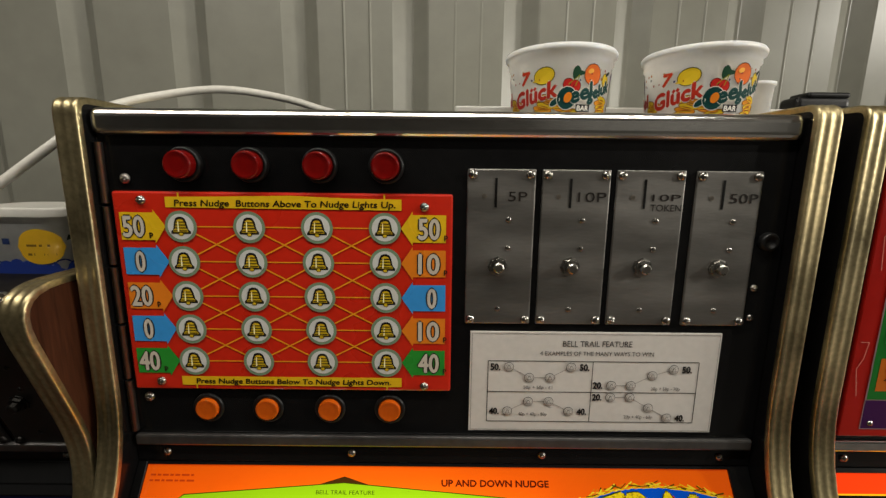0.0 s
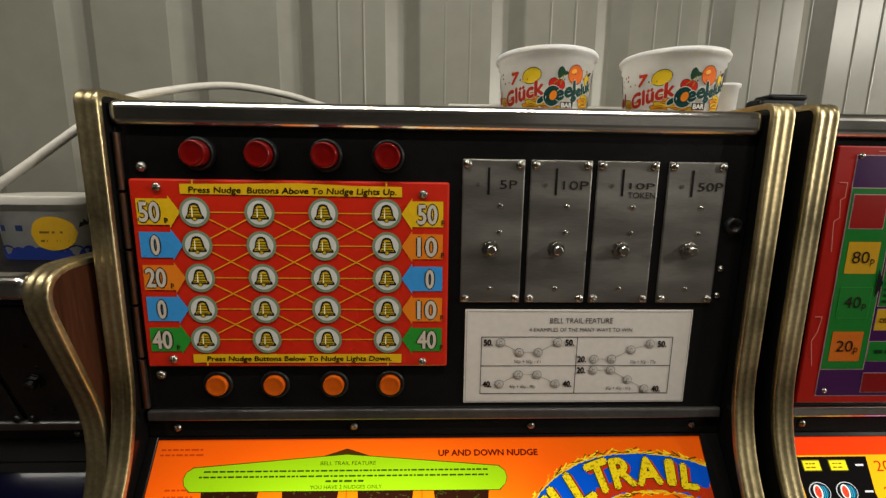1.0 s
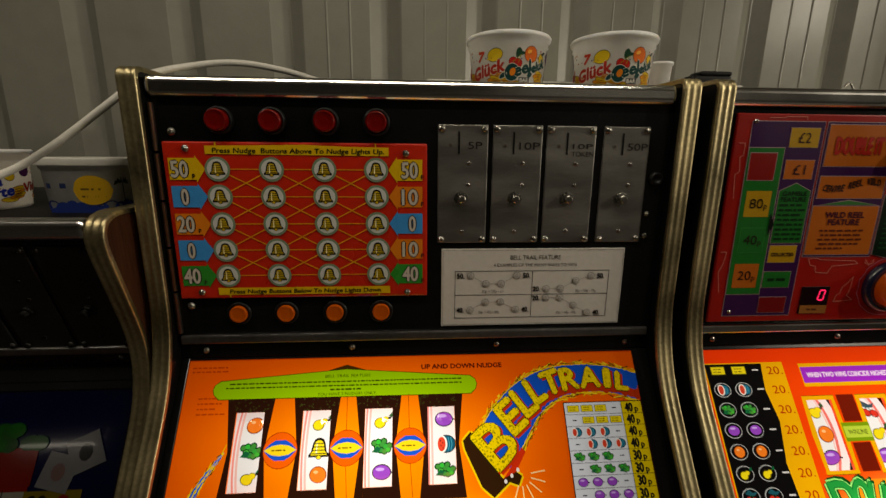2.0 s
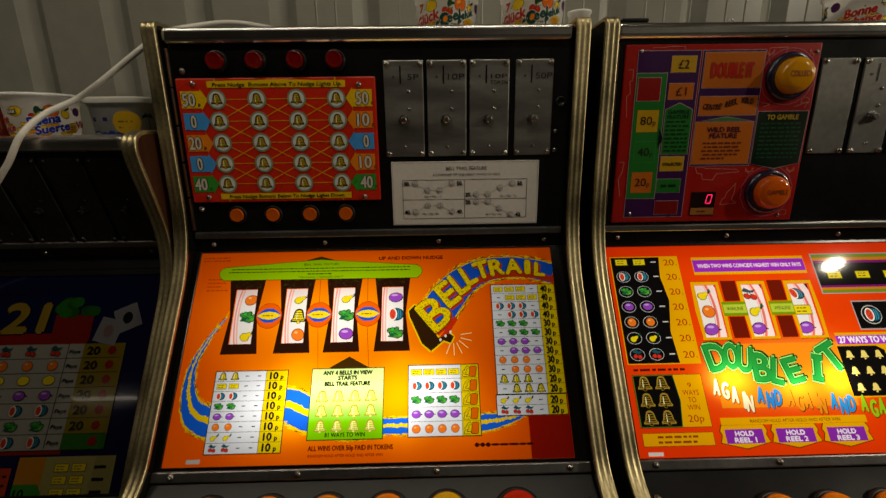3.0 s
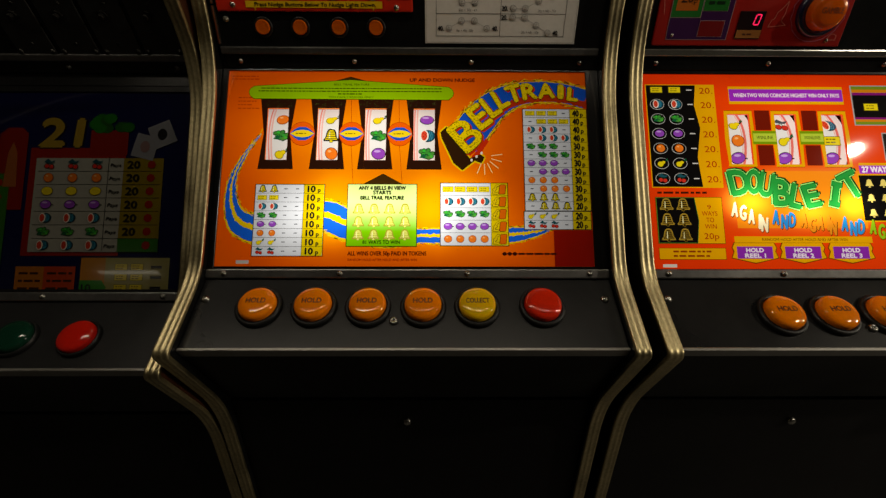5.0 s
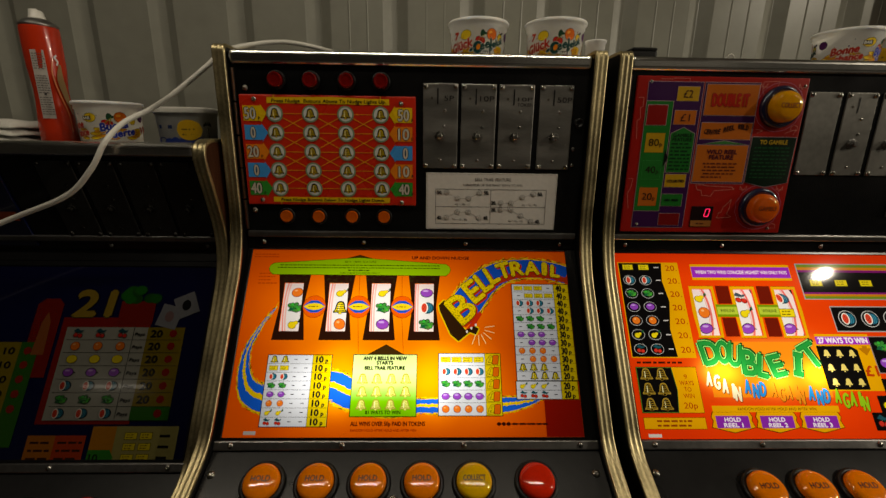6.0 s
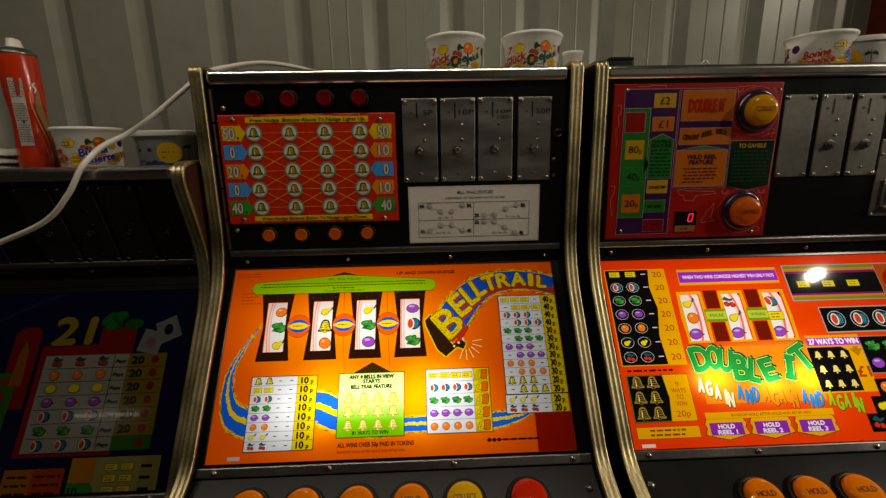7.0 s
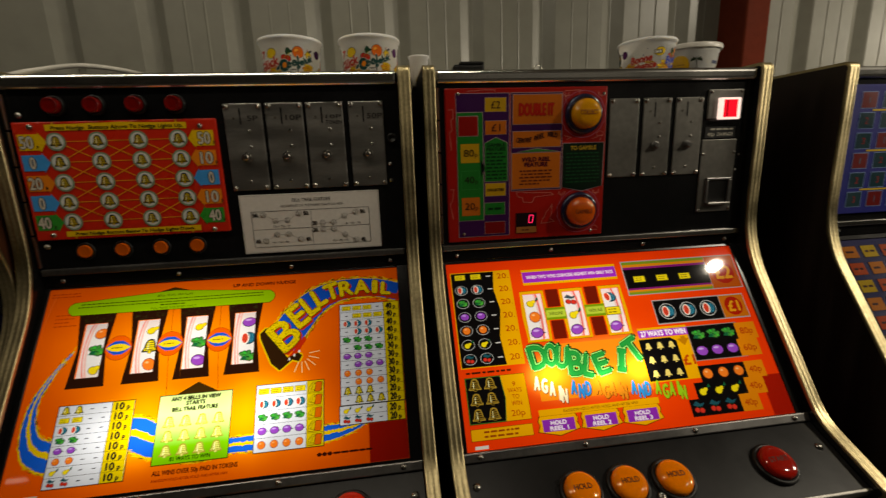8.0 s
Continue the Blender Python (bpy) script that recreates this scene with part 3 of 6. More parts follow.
def cabinet(label, x0, left, right, prof, rail, side=CABINET, nose=0.014):
    """The carcass of a machine. prof: (y, z) of top back, top front, upper kink, lower kink, deck's edge, knee, foot. Returns the thing and frames of its three faces."""
    top_b, top, k1, k2, edge, knee, foot = prof
    mc = thing("fruit_machine", label, "fruit machine", (x0, 0, 0), "row of fruit machines")
    l, r = left - x0, right - x0
    radii = (nose, 0.075, 0.03, 0.012, 0.06)
    for xo, xi in ((l, l + 0.021), (r, r - 0.021)):
        outline = fillet(shifted(prof, -0.014), radii)
        bm = bmesh.new()
        pts = list(outline) + [Vector((top_b[0], foot[1]))]
        a, b = [bm.verts.new((xo + (xi - xo) * 0.03, p.x, p.y)) for p in pts], [bm.verts.new((xo + (xi - xo) * 0.97, p.x, p.y)) for p in pts]
        outer, inner = bm.faces.new(a), bm.faces.new(b)
        inner.material_index = 1
        for i in range(len(pts)):
            j = (i + 1) % len(pts)
            bm.faces.new((a[i], a[j], b[j], b[i])).material_index = 1
        bmesh.ops.recalc_face_normals(bm, faces=bm.faces[:])
        # black by default: shade of the gaps between machines put into the colour
        part("side_panel", bm, [side, BLACK], mc, "cabinet side panel")
        ribbed_trim(fillet(shifted(prof, -0.0165), radii), xo, xi, mc)
    il, ir = l + 0.0208, r - 0.0208
    part("top_panel", box(bmesh.new(), il, ir, top[0] + 0.004, top_b[0], top[1] - 0.018, top[1] + 0.003, 0.002), CABINET, mc)
    part("back_panel", box(bmesh.new(), il, ir, top_b[0] - 0.012, top_b[0], foot[1], top[1] - 0.02), CABINET, mc)
    up = board("upper_panel", top, k1, il, ir, 0.018, BLACK, mc, "glossy black upper panel")
    n1 = math.hypot(top[0] - k1[0], top[1] - k1[1])
    rl = part("top_rail", box(bmesh.new(), il, ir, -0.0135, 0.0095, -0.012, 0.008, 0.0075, 5), CHROME, mc, "polished aluminium top rail", slope(top, k1))
    low_rail = part("lower_rail", box(bmesh.new(), il + 0.004, ir - 0.004, -(n1 - 0.0215), -(n1 - 0.033), 0.0, 0.006, 0.002), rail, mc, "metal retaining rail", slope(top, k1))
    for f in (0.05, 0.35, 0.66, 0.95):
        screw(up, il + (ir - il) * f, n1 - 0.011, 0.004)
    hinge = bmesh.new()
    for k in range(5):
        tube(hinge, [(il + 0.004, -0.02 - k * 0.056, 0.003), (il + 0.004, -0.073 - k * 0.056, 0.003)], 0.0035, 8)
    part("piano_hinge", hinge, DULL, mc, "grey piano hinge", slope(top, k1), True)
    n2 = math.hypot(k1[0] - k2[0], k1[1] - k2[1])
    well = bmesh.new()
    box(well, il, ir, -n2, 0, -0.075, -0.07)
    box(well, il, il + 0.008, -n2, 0, -0.07, -0.004)
    box(well, ir - 0.008, ir, -n2, 0, -0.07, -0.004)
    box(well, il, ir, -0.002, 0.0, -0.07, -0.001)
    part("lamp_well", well, BLACK, mc, "", slope(k1, k2))
    strip = part("deck_strip", box(bmesh.new(), il, ir, -n2 + 0.001, -n2 + 0.0155, -0.07, 0.004, 0.002), DULL, mc, "grey metal strip above the buttons", slope(k1, k2))
    for f in (0.045, 0.33, 0.645, 0.95):
        screw(strip, il + (ir - il) * f, n2 - 0.0085, 0.0045, 0.004)
    deck = board("button_deck", k2, edge, il, ir, 0.02, DECK, mc, "satin black steel button deck")
    n3 = math.hypot(k2[0] - edge[0], k2[1] - edge[1])
    part("deck_edge", box(bmesh.new(), il, ir, -n3 - 0.002, -n3 + 0.003, -0.016, 0.0022, 0.0012), STEEL, mc, "bright metal edge strip", slope(k2, edge))
    board("knee_panel", (edge[0] + 0.006, edge[1] - 0.014), knee, il, ir, 0.018, CABINET, mc)
    board("lower_door", (knee[0], knee[1] - 0.006), foot, il, ir, 0.018, CABINET, mc, "black lower cabinet door")
    part("base_panel", box(bmesh.new(), il, ir, foot[0], top_b[0], 0.0, 0.03), CABINET, mc)
    return mc, slope(top, k1), slope(k1, k2), slope(k2, edge), up, deck, (il, ir, n1, n2, n3)


def glass(parent, m, u0, u1, v0, v1, mat, holes=(), label=""):
    """A printed sheet with a black frame round it; holes: (u0, u1) windows between hv0 and hv1."""
    bm = bmesh.new()
    if holes:
        hv0, hv1 = holes[0][2], holes[0][3]
        spans, u = [], u0
        for a, b, _, _ in holes:
            spans.append((u, a))
            u = b
        spans.append((u, u1))
        parts = [(u0, u1, v0, hv0), (u0, u1, hv1, v1)] + [(a, b, hv0, hv1) for a, b in spans]
    else:
        parts = [(u0, u1, v0, v1)]
    us, vs, at = sorted({x for p in parts for x in p[:2]}), sorted({y for p in parts for y in p[2:]}), {}
    for a, b in zip(us, us[1:]):
        for c, d in zip(vs, vs[1:]):
            if any(p[0] <= a and b <= p[1] and p[2] <= c and d <= p[3] for p in parts):
                q = [at.setdefault(k, bm.verts.new((k[0], -k[1], 0)) if k not in at else None) for k in ((a, d), (b, d), (b, c), (a, c))]
                bm.faces.new(q)
    ex = bmesh.ops.extrude_face_region(bm, geom=bm.faces[:])
    bmesh.ops.translate(bm, verts=[g for g in ex["geom"] if isinstance(g, bmesh.types.BMVert)], vec=(0, 0, -0.003))
    bmesh.ops.recalc_face_normals(bm, faces=bm.faces[:])
    return part("printed_glass", bm, mat, parent, label, m @ Matrix.Translation((0, 0, -0.003)))


def bezel(parent, m, il, ir, u0, u1, v0, v1, n2):
    bm = bmesh.new()
    for a, b, c, d in ((il, u0, 0, n2), (u1, ir, 0, n2), (u0, u1, 0, v0), (u0, u1, v1, n2)):
        box(bm, a, b, -d, -c, -0.012, -0.0004, 0.0006, 1)
    part("glass_bezel", bm, BLACK, parent, "black masking border of the glass", m)


def reel(parent, m, u, w, v0, v1, symbols, group, stripe):
    """A drum segment behind its window, with the symbols that show."""
    R, vm, dip = 0.10, (v0 + v1) / 2, 0.010

    def warp(x, y, z):
        t = (y - vm) / R
        return (x, -vm - (R + z) * math.sin(t), -dip - R + (R + z) * math.cos(t))

    ink = lambda c: lit(c, group)
    a = Art(ink, lift=0.0, step=0.0004, warp=warp)
    n = 12
    for k in range(n):
        p, q = v0 - 0.012 + (v1 - v0 + 0.024) * k / n, v0 - 0.012 + (v1 - v0 + 0.024) * (k + 1) / n
        a.rect(u - w / 2 - 0.013, u + w / 2 + 0.013, p, q, (238, 236, 232), 0)
        for f0, f1, c in stripe:
            a.rect(u - w / 2 + w * f0, u - w / 2 + w * f1, p, q, c, 1)
    for k, s in enumerate(symbols):
        s(a, u + w * 0.12, v0 + (v1 - v0) * (k + 0.5) / len(symbols), w * 0.36, 2)
    return part("reel", a.bm, a.slots, parent, "white reel strip with printed fruit", m)

# ---- the middle machine: bell game ----
PROFILE = [(0.822, 1.637), (0.386, 1.637), (0.386, 1.3035), (0.185, 1.02), (0.078, 0.972), (0.16, 0.80), (0.16, 0.02)]


mc, mU, mG, mP, up, deck, (il, ir, n1, n2, n3) = cabinet("black fruit machine with lit orange glass and brass trim", 0.0, -0.3205, 0.3390, PROFILE, DULL)
DZ = 0.008  # art is laid out from a line this far above the panel's top

# upper red plate
mUp = mU @ Matrix.Translation((0, DZ, 0))
plate = part("nudge_plate", box(bmesh.new(), -0.288, 0.0148, -0.259, -0.07, 0.0, 0.006, 0.0018), printed((196, 38, 16)), mc, "red acrylic nudge plate with rows of bells", mUp)
a = Art(printed, lift=0.0062)
cols, rws = (-0.2283, -0.1672, -0.1066, -0.0459), (0.101, 0.133, 0.1655, 0.1975, 0.2294)
for r in range(5):
    for c in range(3):
        a.line([(cols[c], rws[r]), (cols[c + 1], rws[r])], 0.0011, (226, 150, 25), 1)
        if r < 4:
            a.line([(cols[c], rws[r]), (cols[c + 1], rws[r + 1])], 0.0013, (226, 150, 25), 1.4)
            a.line([(cols[c], rws[r + 1]), (cols[c + 1], rws[r])], 0.0013, (226, 150, 25), 1.8)
YB, BLU, ORG, GRE = (222, 180, 20), (60, 145, 215), (222, 125, 25), (45, 140, 45)
a.poly([(-0.2405, 0.0838), (-0.0308, 0.0848), (-0.0308, 0.0749), (-0.075, 0.0745), (-0.13, 0.0725), (-0.19, 0.0738), (-0.2405, 0.0745)], YB, 2)
a.poly([(-0.242, 0.254), (-0.032, 0.2545), (-0.032, 0.245), (-0.242, 0.245)], YB, 2)
for u in (cols[0], cols[3]):
    a.rect(u - 0.0008, u + 0.0008, 0.0705, 0.076, YB, 2.5)
    a.rect(u - 0.0008, u + 0.0008, 0.253, 0.2575, YB, 2.5)
a.text("Press Nudge  Buttons Above To Nudge Lights Up.", -0.134, 0.0797, 0.0056, (35, 25, 10), 3, width=0.196, slant=0.12, fat=0.0002)
a.text("Press Nudge Buttons Below To Nudge Lights Down.", -0.135, 0.2497, 0.0052, (35, 25, 10), 3, width=0.186, slant=0.12, fat=0.0002)
left_vals = [("50", YB), ("0", BLU), ("20", ORG), ("0", BLU), ("40", GRE)]
right_vals = [("50", YB), ("10", ORG), ("0", BLU), ("10", ORG), ("40", GRE)]
for r, v in enumerate(rws):
    for vals, s, u in ((left_vals, 1, -0.2825), (right_vals, -1, 0.009)):
        txt, colr = vals[r]
        d = 0.0125
        a.poly([(u, v - d), (u + s * 0.030, v - d), (u + s * 0.030, v - d - 0.003), (u + s * 0.0405, v), (u + s * 0.030, v + d + 0.003), (u + s * 0.030, v + d), (u, v + d)], colr, 2)
        big = 0.0185 if len(txt) > 1 else 0.0075
        for k, c2, l in ((0.0011, (30, 24, 20), 3), (0.0, (196, 188, 174), 4)):
            a.text(txt, u + s * 0.0135 - (0.0018 if len(txt) > 1 else -0.001), v, 0.0185, c2, l, width=big, fat=0.0006 + k)
        if txt != "0":
            a.text("p", u + s * 0.0135 + 0.0135, v + 0.0065, 0.005, (40, 30, 20), 4, fat=0.0002)
    for u in cols:
        a.oval(u, v, 0.0143, 0.0143, (120, 140, 112), 3, n=32)
        a.oval(u, v, 0.0116, 0.0116, (205, 206, 202), 4, n=32)
        bell(a, u, v - 0.0002, 0.0088, 5, fill=(198, 168, 25))
a.done("nudge_print", plate, "bells in rings joined by yellow lines")
for u, v in ((-0.262, 0.0775), (-0.0105, 0.0815), (-0.262, 0.2505), (-0.0105, 0.2535)):
    screw(plate, u, v, 0.0042, 0.006)
for u in (-0.2225, -0.1640, -0.1030, -0.0443):
    push_button(mc, mUp, u, 0.0462, 0.0122, 0.015, (104, 8, 6), rim=0.0034, flat=True, name="nudge_button", label="red nudge button")
    push_button(mc, mUp, u, 0.2810, 0.0108, 0.0062, (190, 84, 10), rim=0.0042, flat=True, name="nudge_button", label="amber nudge button")
for (u0, u1), w in zip(((0.0275, 0.0885), (0.094, 0.155), (0.160, 0.2215), (0.231, 0.290)), ("5P", "10P", "10P|TOKEN", "50P")):
    coin_plate(mc, mUp, u0, u1, 0.0472, 0.191, STEEL, True, w)
card = part("rule_card", box(bmesh.new(), 0.0334, 0.273, -0.3028, -0.199, 0.0, 0.0016, 0.0004), printed((206, 202, 196), 0.45, 0.1), mc, "white printed rule card", mUp)
a = Art(lambda c: printed(c, 0.5, 0.0), lift=0.0018)
K, G = (45, 42, 40), (120, 115, 110)
a.line([(0.0352, 0.2008), (0.2712, 0.2008), (0.2712, 0.301), (0.0352, 0.301)], 0.0004, G, 1, True)
a.text("BELL TRAIL FEATURE", 0.155, 0.2105, 0.0058, K, 1, width=0.066)
a.text("4 EXAMPLES OF THE MANY WAYS TO WIN", 0.155, 0.2205, 0.0042, K, 1, width=0.109)
a.line([(0.051, 0.2285), (0.254, 0.2285), (0.254, 0.292), (0.051, 0.292)], 0.0007, K, 1, True)
a.line([(0.152, 0.2285), (0.152, 0.292)], 0.0007, K, 1)
a.line([(0.051, 0.2605), (0.254, 0.2605)], 0.0007, K, 1)
for trail, vals, note, nu, nv in (
    ([(0.071, 0.2345), (0.091, 0.2455), (0.111, 0.2455), (0.131, 0.2345)], (("50.", 0.058, 0.2345), ("50.", 0.144, 0.2345)), "50p + 50p - £1", 0.1, 0.2555),
    ([(0.171, 0.253), (0.190, 0.253), (0.210, 0.2425), (0.230, 0.236)], (("20.", 0.158, 0.253), ("50.", 0.243, 0.236)), "20p + 50p - 70p", 0.224, 0.256),
    ([(0.071, 0.281), (0.091, 0.2705), (0.111, 0.2705), (0.131, 0.281)], (("40.", 0.058, 0.281), ("40.", 0.144, 0.281)), "40p + 40p - 80p", 0.096, 0.284),
    ([(0.171, 0.2655), (0.190, 0.2655), (0.209, 0.2765), (0.228, 0.287)], (("20.", 0.158, 0.2655), ("40.", 0.241, 0.287)), "20p + 40p - 60p", 0.2, 0.286),
):
    a.line(trail, 0.0004, G, 1)
    for u, v in trail:
        a.oval(u, v, 0.0048, 0.0048, (60, 57, 54), 2, n=18)
        a.oval(u, v, 0.0043, 0.0043, (206, 202, 196), 3, n=18)
        a.oval(u, v, 0.0034, 0.0034, (150, 146, 140), 4, n=18)
        a.oval(u, v, 0.0030, 0.0030, (206, 202, 196), 5, n=18)
        bell(a, u, v, 0.0022, 6, fill=(190, 186, 180), edge=(70, 66, 62), bands=False)
    for t, u, v in vals:
        a.text(t, u, v, 0.0065, (20, 18, 18), 2, width=0.009, fat=0.0004)
    a.text(note, nu, nv, 0.0035, K, 2, width=0.028)
a.done("rule_print", card, "black line drawing of four winning trails")
part("lock", lathe(bmesh.new(), [(0.0085, 0), (0.0085, 0.004), (0.007, 0.006), (0.005, 0.006), (0.0045, 0.004), (0, 0.004)], 24), RUBBER, mc, "black round lock", mUp @ Matrix.Translation((0.303, -0.11, 0)), True)
for u, v in ((-0.2778, 0.0593), (-0.2798, 0.2703)):
    screw(up, u, v - DZ, 0.0048)
for u, v in ((0.297, 0.1545), (0.297, 0.1833)):
    screw(up, u, v - DZ, 0.0034)

# lit lower glass; centre line of the four windows
ink = lambda c: lit(c, LIT_BELL)
WIN = (-0.206, -0.1244, -0.0473, 0.0315)
OR = (247, 124, 4)
gl = glass(mc, mG, -0.2905, 0.2975, 0.003, 0.3275, lit(OR, LIT_BELL, None, True), [(c - 0.0172, c + 0.0172, 0.0680, 0.1560) for c in WIN], "orange printed glass lit from behind")
bezel(mc, mG, il, ir, -0.2905, 0.2975, 0.003, 0.3275, n2 - 0.016)
PINK = [(0.0, 0.07, (240, 150, 140)), (0.12, 0.2, (240, 190, 180))]
for c, sy in zip(WIN, ((orange, grapes, pear), (pear, bell, orange), (pear, grapes, plum), (plum, melon, grapes))):
    reel(mc, mG, c, 0.0345, 0.0680, 0.1560, sy, LIT_BELL, PINK)
DK = (42, 18, 8)
a = Art(ink, lift=0.0002)
for c in WIN:
    w = 0.0172
    a.poly([(c - 0.0295, 0.05), (c - w, 0.05), (c - w, 0.1715), (c - 0.028, 0.1715), (c - 0.0215, 0.112)], DK, 1)
    a.poly([(c + w, 0.05), (c + 0.0288, 0.05), (c + 0.0215, 0.112), (c + 0.0285, 0.1715), (c + w, 0.1715)], DK, 1)
    a.rect(c - w, c + w, 0.05, 0.0680, DK, 1), a.rect(c - w, c + w, 0.1560, 0.1715, DK, 1)
    rnd = random.Random(int(c * 1e4))
    for k in range(26):
        a.oval(c + rnd.uniform(-0.027, 0.027), rnd.uniform(0.053, 0.067), 0.0011, 0.0007, (62, 66, 24), 2, n=5)
a.done("reel_surround", gl, "dark surrounds of the reel windows")
for c in (-0.1652, -0.0858, -0.0079):
    a = Art(ink, lift=0.0002)
    a.oval(c, 0.112, 0.0205, 0.0205, (150, 30, 5), 2, n=36)
    a.oval(c, 0.112, 0.0198, 0.0198, (236, 92, 10), 3, n=36)
    for s in (1, -1):
        a.poly([(c - 0.0198, 0.112), (c - 0.013, 0.112 - s * 0.007), (c - 0.006, 0.112 - s * 0.0112), (c + 0.006, 0.112 - s * 0.0112), (c + 0.013, 0.112 - s * 0.007), (c + 0.0198, 0.112)], (20, 80, 190), 4)
    a.poly([(c - 0.0195, 0.112), (c - 0.010, 0.107), (c, 0.1055), (c + 0.010, 0.107), (c + 0.0195, 0.112), (c + 0.010, 0.117), (c, 0.1185), (c - 0.010, 0.117)], (240, 205, 30), 5)
    a.bars(c - 0.010, c + 0.010, 0.112, 0.0028, (120, 90, 10), 6, 8)
    if c > -0.1:
        a.line([(c - 0.002, 0.0515), (c - 0.001, 0.0915)], 0.0006, (150, 25, 5), 2)
        a.line([(c, 0.1325), (c + 0.005, 0.196)], 0.0006, (150, 25, 5), 2)
    a.done("win_line_disc", gl, "blue and yellow disc between the reels")
a = Art(ink, lift=0.0002)
GB = (150, 195, 8)
ends = lambda d: [(-0.247 - d, 0.0515 + d), (-0.2535 - d, 0.046), (-0.2555 - d, 0.040), (-0.2535 - d, 0.034), (-0.247 - d, 0.030 - d), (-0.09, 0.0185 - d), (0.071 + d, 0.0305 - d), (0.0775 + d, 0.035), (0.0795 + d, 0.041), (0.0775 + d, 0.047), (0.071 + d, 0.0525 + d)]
a.poly(ends(0.0008), (60, 70, 5), 1), a.poly(ends(0), GB, 2)
a.poly([(-0.115, 0.0197), (-0.09, 0.0125), (-0.065, 0.0197), (-0.09, 0.0178)], (70, 40, 8), 2)
TG = (52, 66, 6)
a.text("BELL TRAIL FEATURE", -0.088, 0.0265, 0.0036, TG, 3, width=0.058)
for k, v in enumerate((0.0335, 0.0385)):
    a.bars(-0.236 - 0.004 * k, 0.06 + 0.003 * k, v, 0.0028, TG, 3, 20 + k)
a.bars(-0.11, -0.066, 0.0432, 0.0034, TG, 3, 9)
a.text("YOU HAVE 2 NUDGES ONLY.", -0.088, 0.0486, 0.0034, TG, 3, width=0.075)
a.done("feature_banner", gl, "lime green banner with small dark writing")
BR = (90, 22, 4)


def lettering(txt, u, v, h, c, width, fat=0.0003):
    a = Art(ink, lift=0.0002)
    a.text(txt, u, v, h, c, 1, width=width, fat=fat)
    a.done("lettering", gl)


lettering("UP AND DOWN NUDGE", 0.061, 0.0175, 0.0058, BR, 0.107)
lettering("ALL WINS OVER 50p PAID IN TOKENS", -0.025, 0.307, 0.0064, BR, 0.122)
lettering("RANDOM HOLD AFTER HOLD AND AFTER WIN", -0.032, 0.317, 0.0036, (150, 36, 5), 0.107, 0.0001)
a = Art(ink, lift=0.0002)
for k in range(4):
    a.bars(-0.272, -0.235 - 0.007 * (k % 3), 0.05 + k * 0.0062, 0.003, (190, 62, 8), 1, 30 + k)
a.done("small_print", gl)
a = Art(ink, lift=0.0002)
for k in range(2):
    a.bars(-0.285, -0.24, 0.0125 + k * 0.005, 0.003, (190, 62, 8), 1, 50 + k)
a.done("small_print", gl)
a = Art(ink, lift=0.0002)
a.rect(0.154, 0.241, 0.3068, 0.3082, (60, 15, 5), 1)
for k in range(3):
    a.oval(0.158 + k * 0.008, 0.3075, 0.0035, 0.003, (60, 15, 5), 2, n=10)
a.bars(0.180, 0.241, 0.3075, 0.0055, (60, 15, 5), 2, 61)
a.done("small_print", gl)
# darker red sheet painted where the backlight falls off
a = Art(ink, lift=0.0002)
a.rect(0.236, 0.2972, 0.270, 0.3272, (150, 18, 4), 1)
a.done("unlit_corner", gl)
a = Art(ink, lift=0.0002)
a.rect(-0.2575, -0.238, 0.318, 0.3235, (200, 190, 180), 1)
a.done("paper_tag", gl, "small white tag")
a = Art(ink, lift=0.0002)
a.poly([(-0.0666, 0.1965), (-0.0001, 0.1965), (-0.0335, 0.1785)], (62, 38, 8), 1)
a.done("arrow", gl, "dark brown arrow head")
# the comet of blue and yellow that runs round the tables
a = Art(ink, lift=0.0002)
TAIL = [(-0.2315, 0.112, 0.0008), (-0.256, 0.15, 0.003), (-0.2715, 0.19, 0.006), (-0.270, 0.232, 0.012), (-0.250, 0.262, 0.022), (-0.20, 0.268, 0.026), (-0.13, 0.247, 0.026), (-0.088, 0.261, 0.0265), (-0.03, 0.278, 0.02), (0.02, 0.2795, 0.0125), (0.06, 0.2795, 0.0125), (0.16, 0.278, 0.013), (0.20, 0.274, 0.009), (0.237, 0.266, 0.001)]
a.band(TAIL, (235, 190, 15), 0.0008, 1, 0.002, 4, 14)
a.hairs(TAIL, 420, 0.008, [(235, 190, 15), (245, 210, 40), (70, 60, 10), (225, 120, 15)], 1.5, 5)
a.band([(u, v, w * 0.86) for u, v, w in TAIL], (10, 95, 215), 0.0, 2, 0.0012, 5, 14)
a.hairs([(u, v, w * 0.86) for u, v, w in TAIL], 160, 0.006, [(235, 190, 15), (10, 70, 170)], 2.6, 6, 0.0006)
a.band([(u, v - w * 0.05, w * 0.17) for u, v, w in TAIL], (240, 200, 20), 0.0, 3, 0.0022, 6, 14)
a.done("comet_tail", gl, "blue and yellow brushed comet tail")
a = Art(ink, lift=0.0002)
HEAD = [(0.094, 0.128, 0.026), (0.118, 0.092, 0.026), (0.143, 0.064, 0.023), (0.175, 0.0455, 0.019), (0.215, 0.038, 0.0165), (0.26, 0.0405, 0.0155), (0.2965, 0.0505, 0.0155)]
a.band(HEAD, (238, 190, 15), 0.003, 1, 0.002, 7, 14)
a.hairs([(u, v, w + 0.003) for u, v, w in HEAD], 420, 0.009, [(238, 190, 15), (245, 210, 40), (90, 70, 10), (230, 130, 15)], 1.5, 8, 0.0009, 0.5)
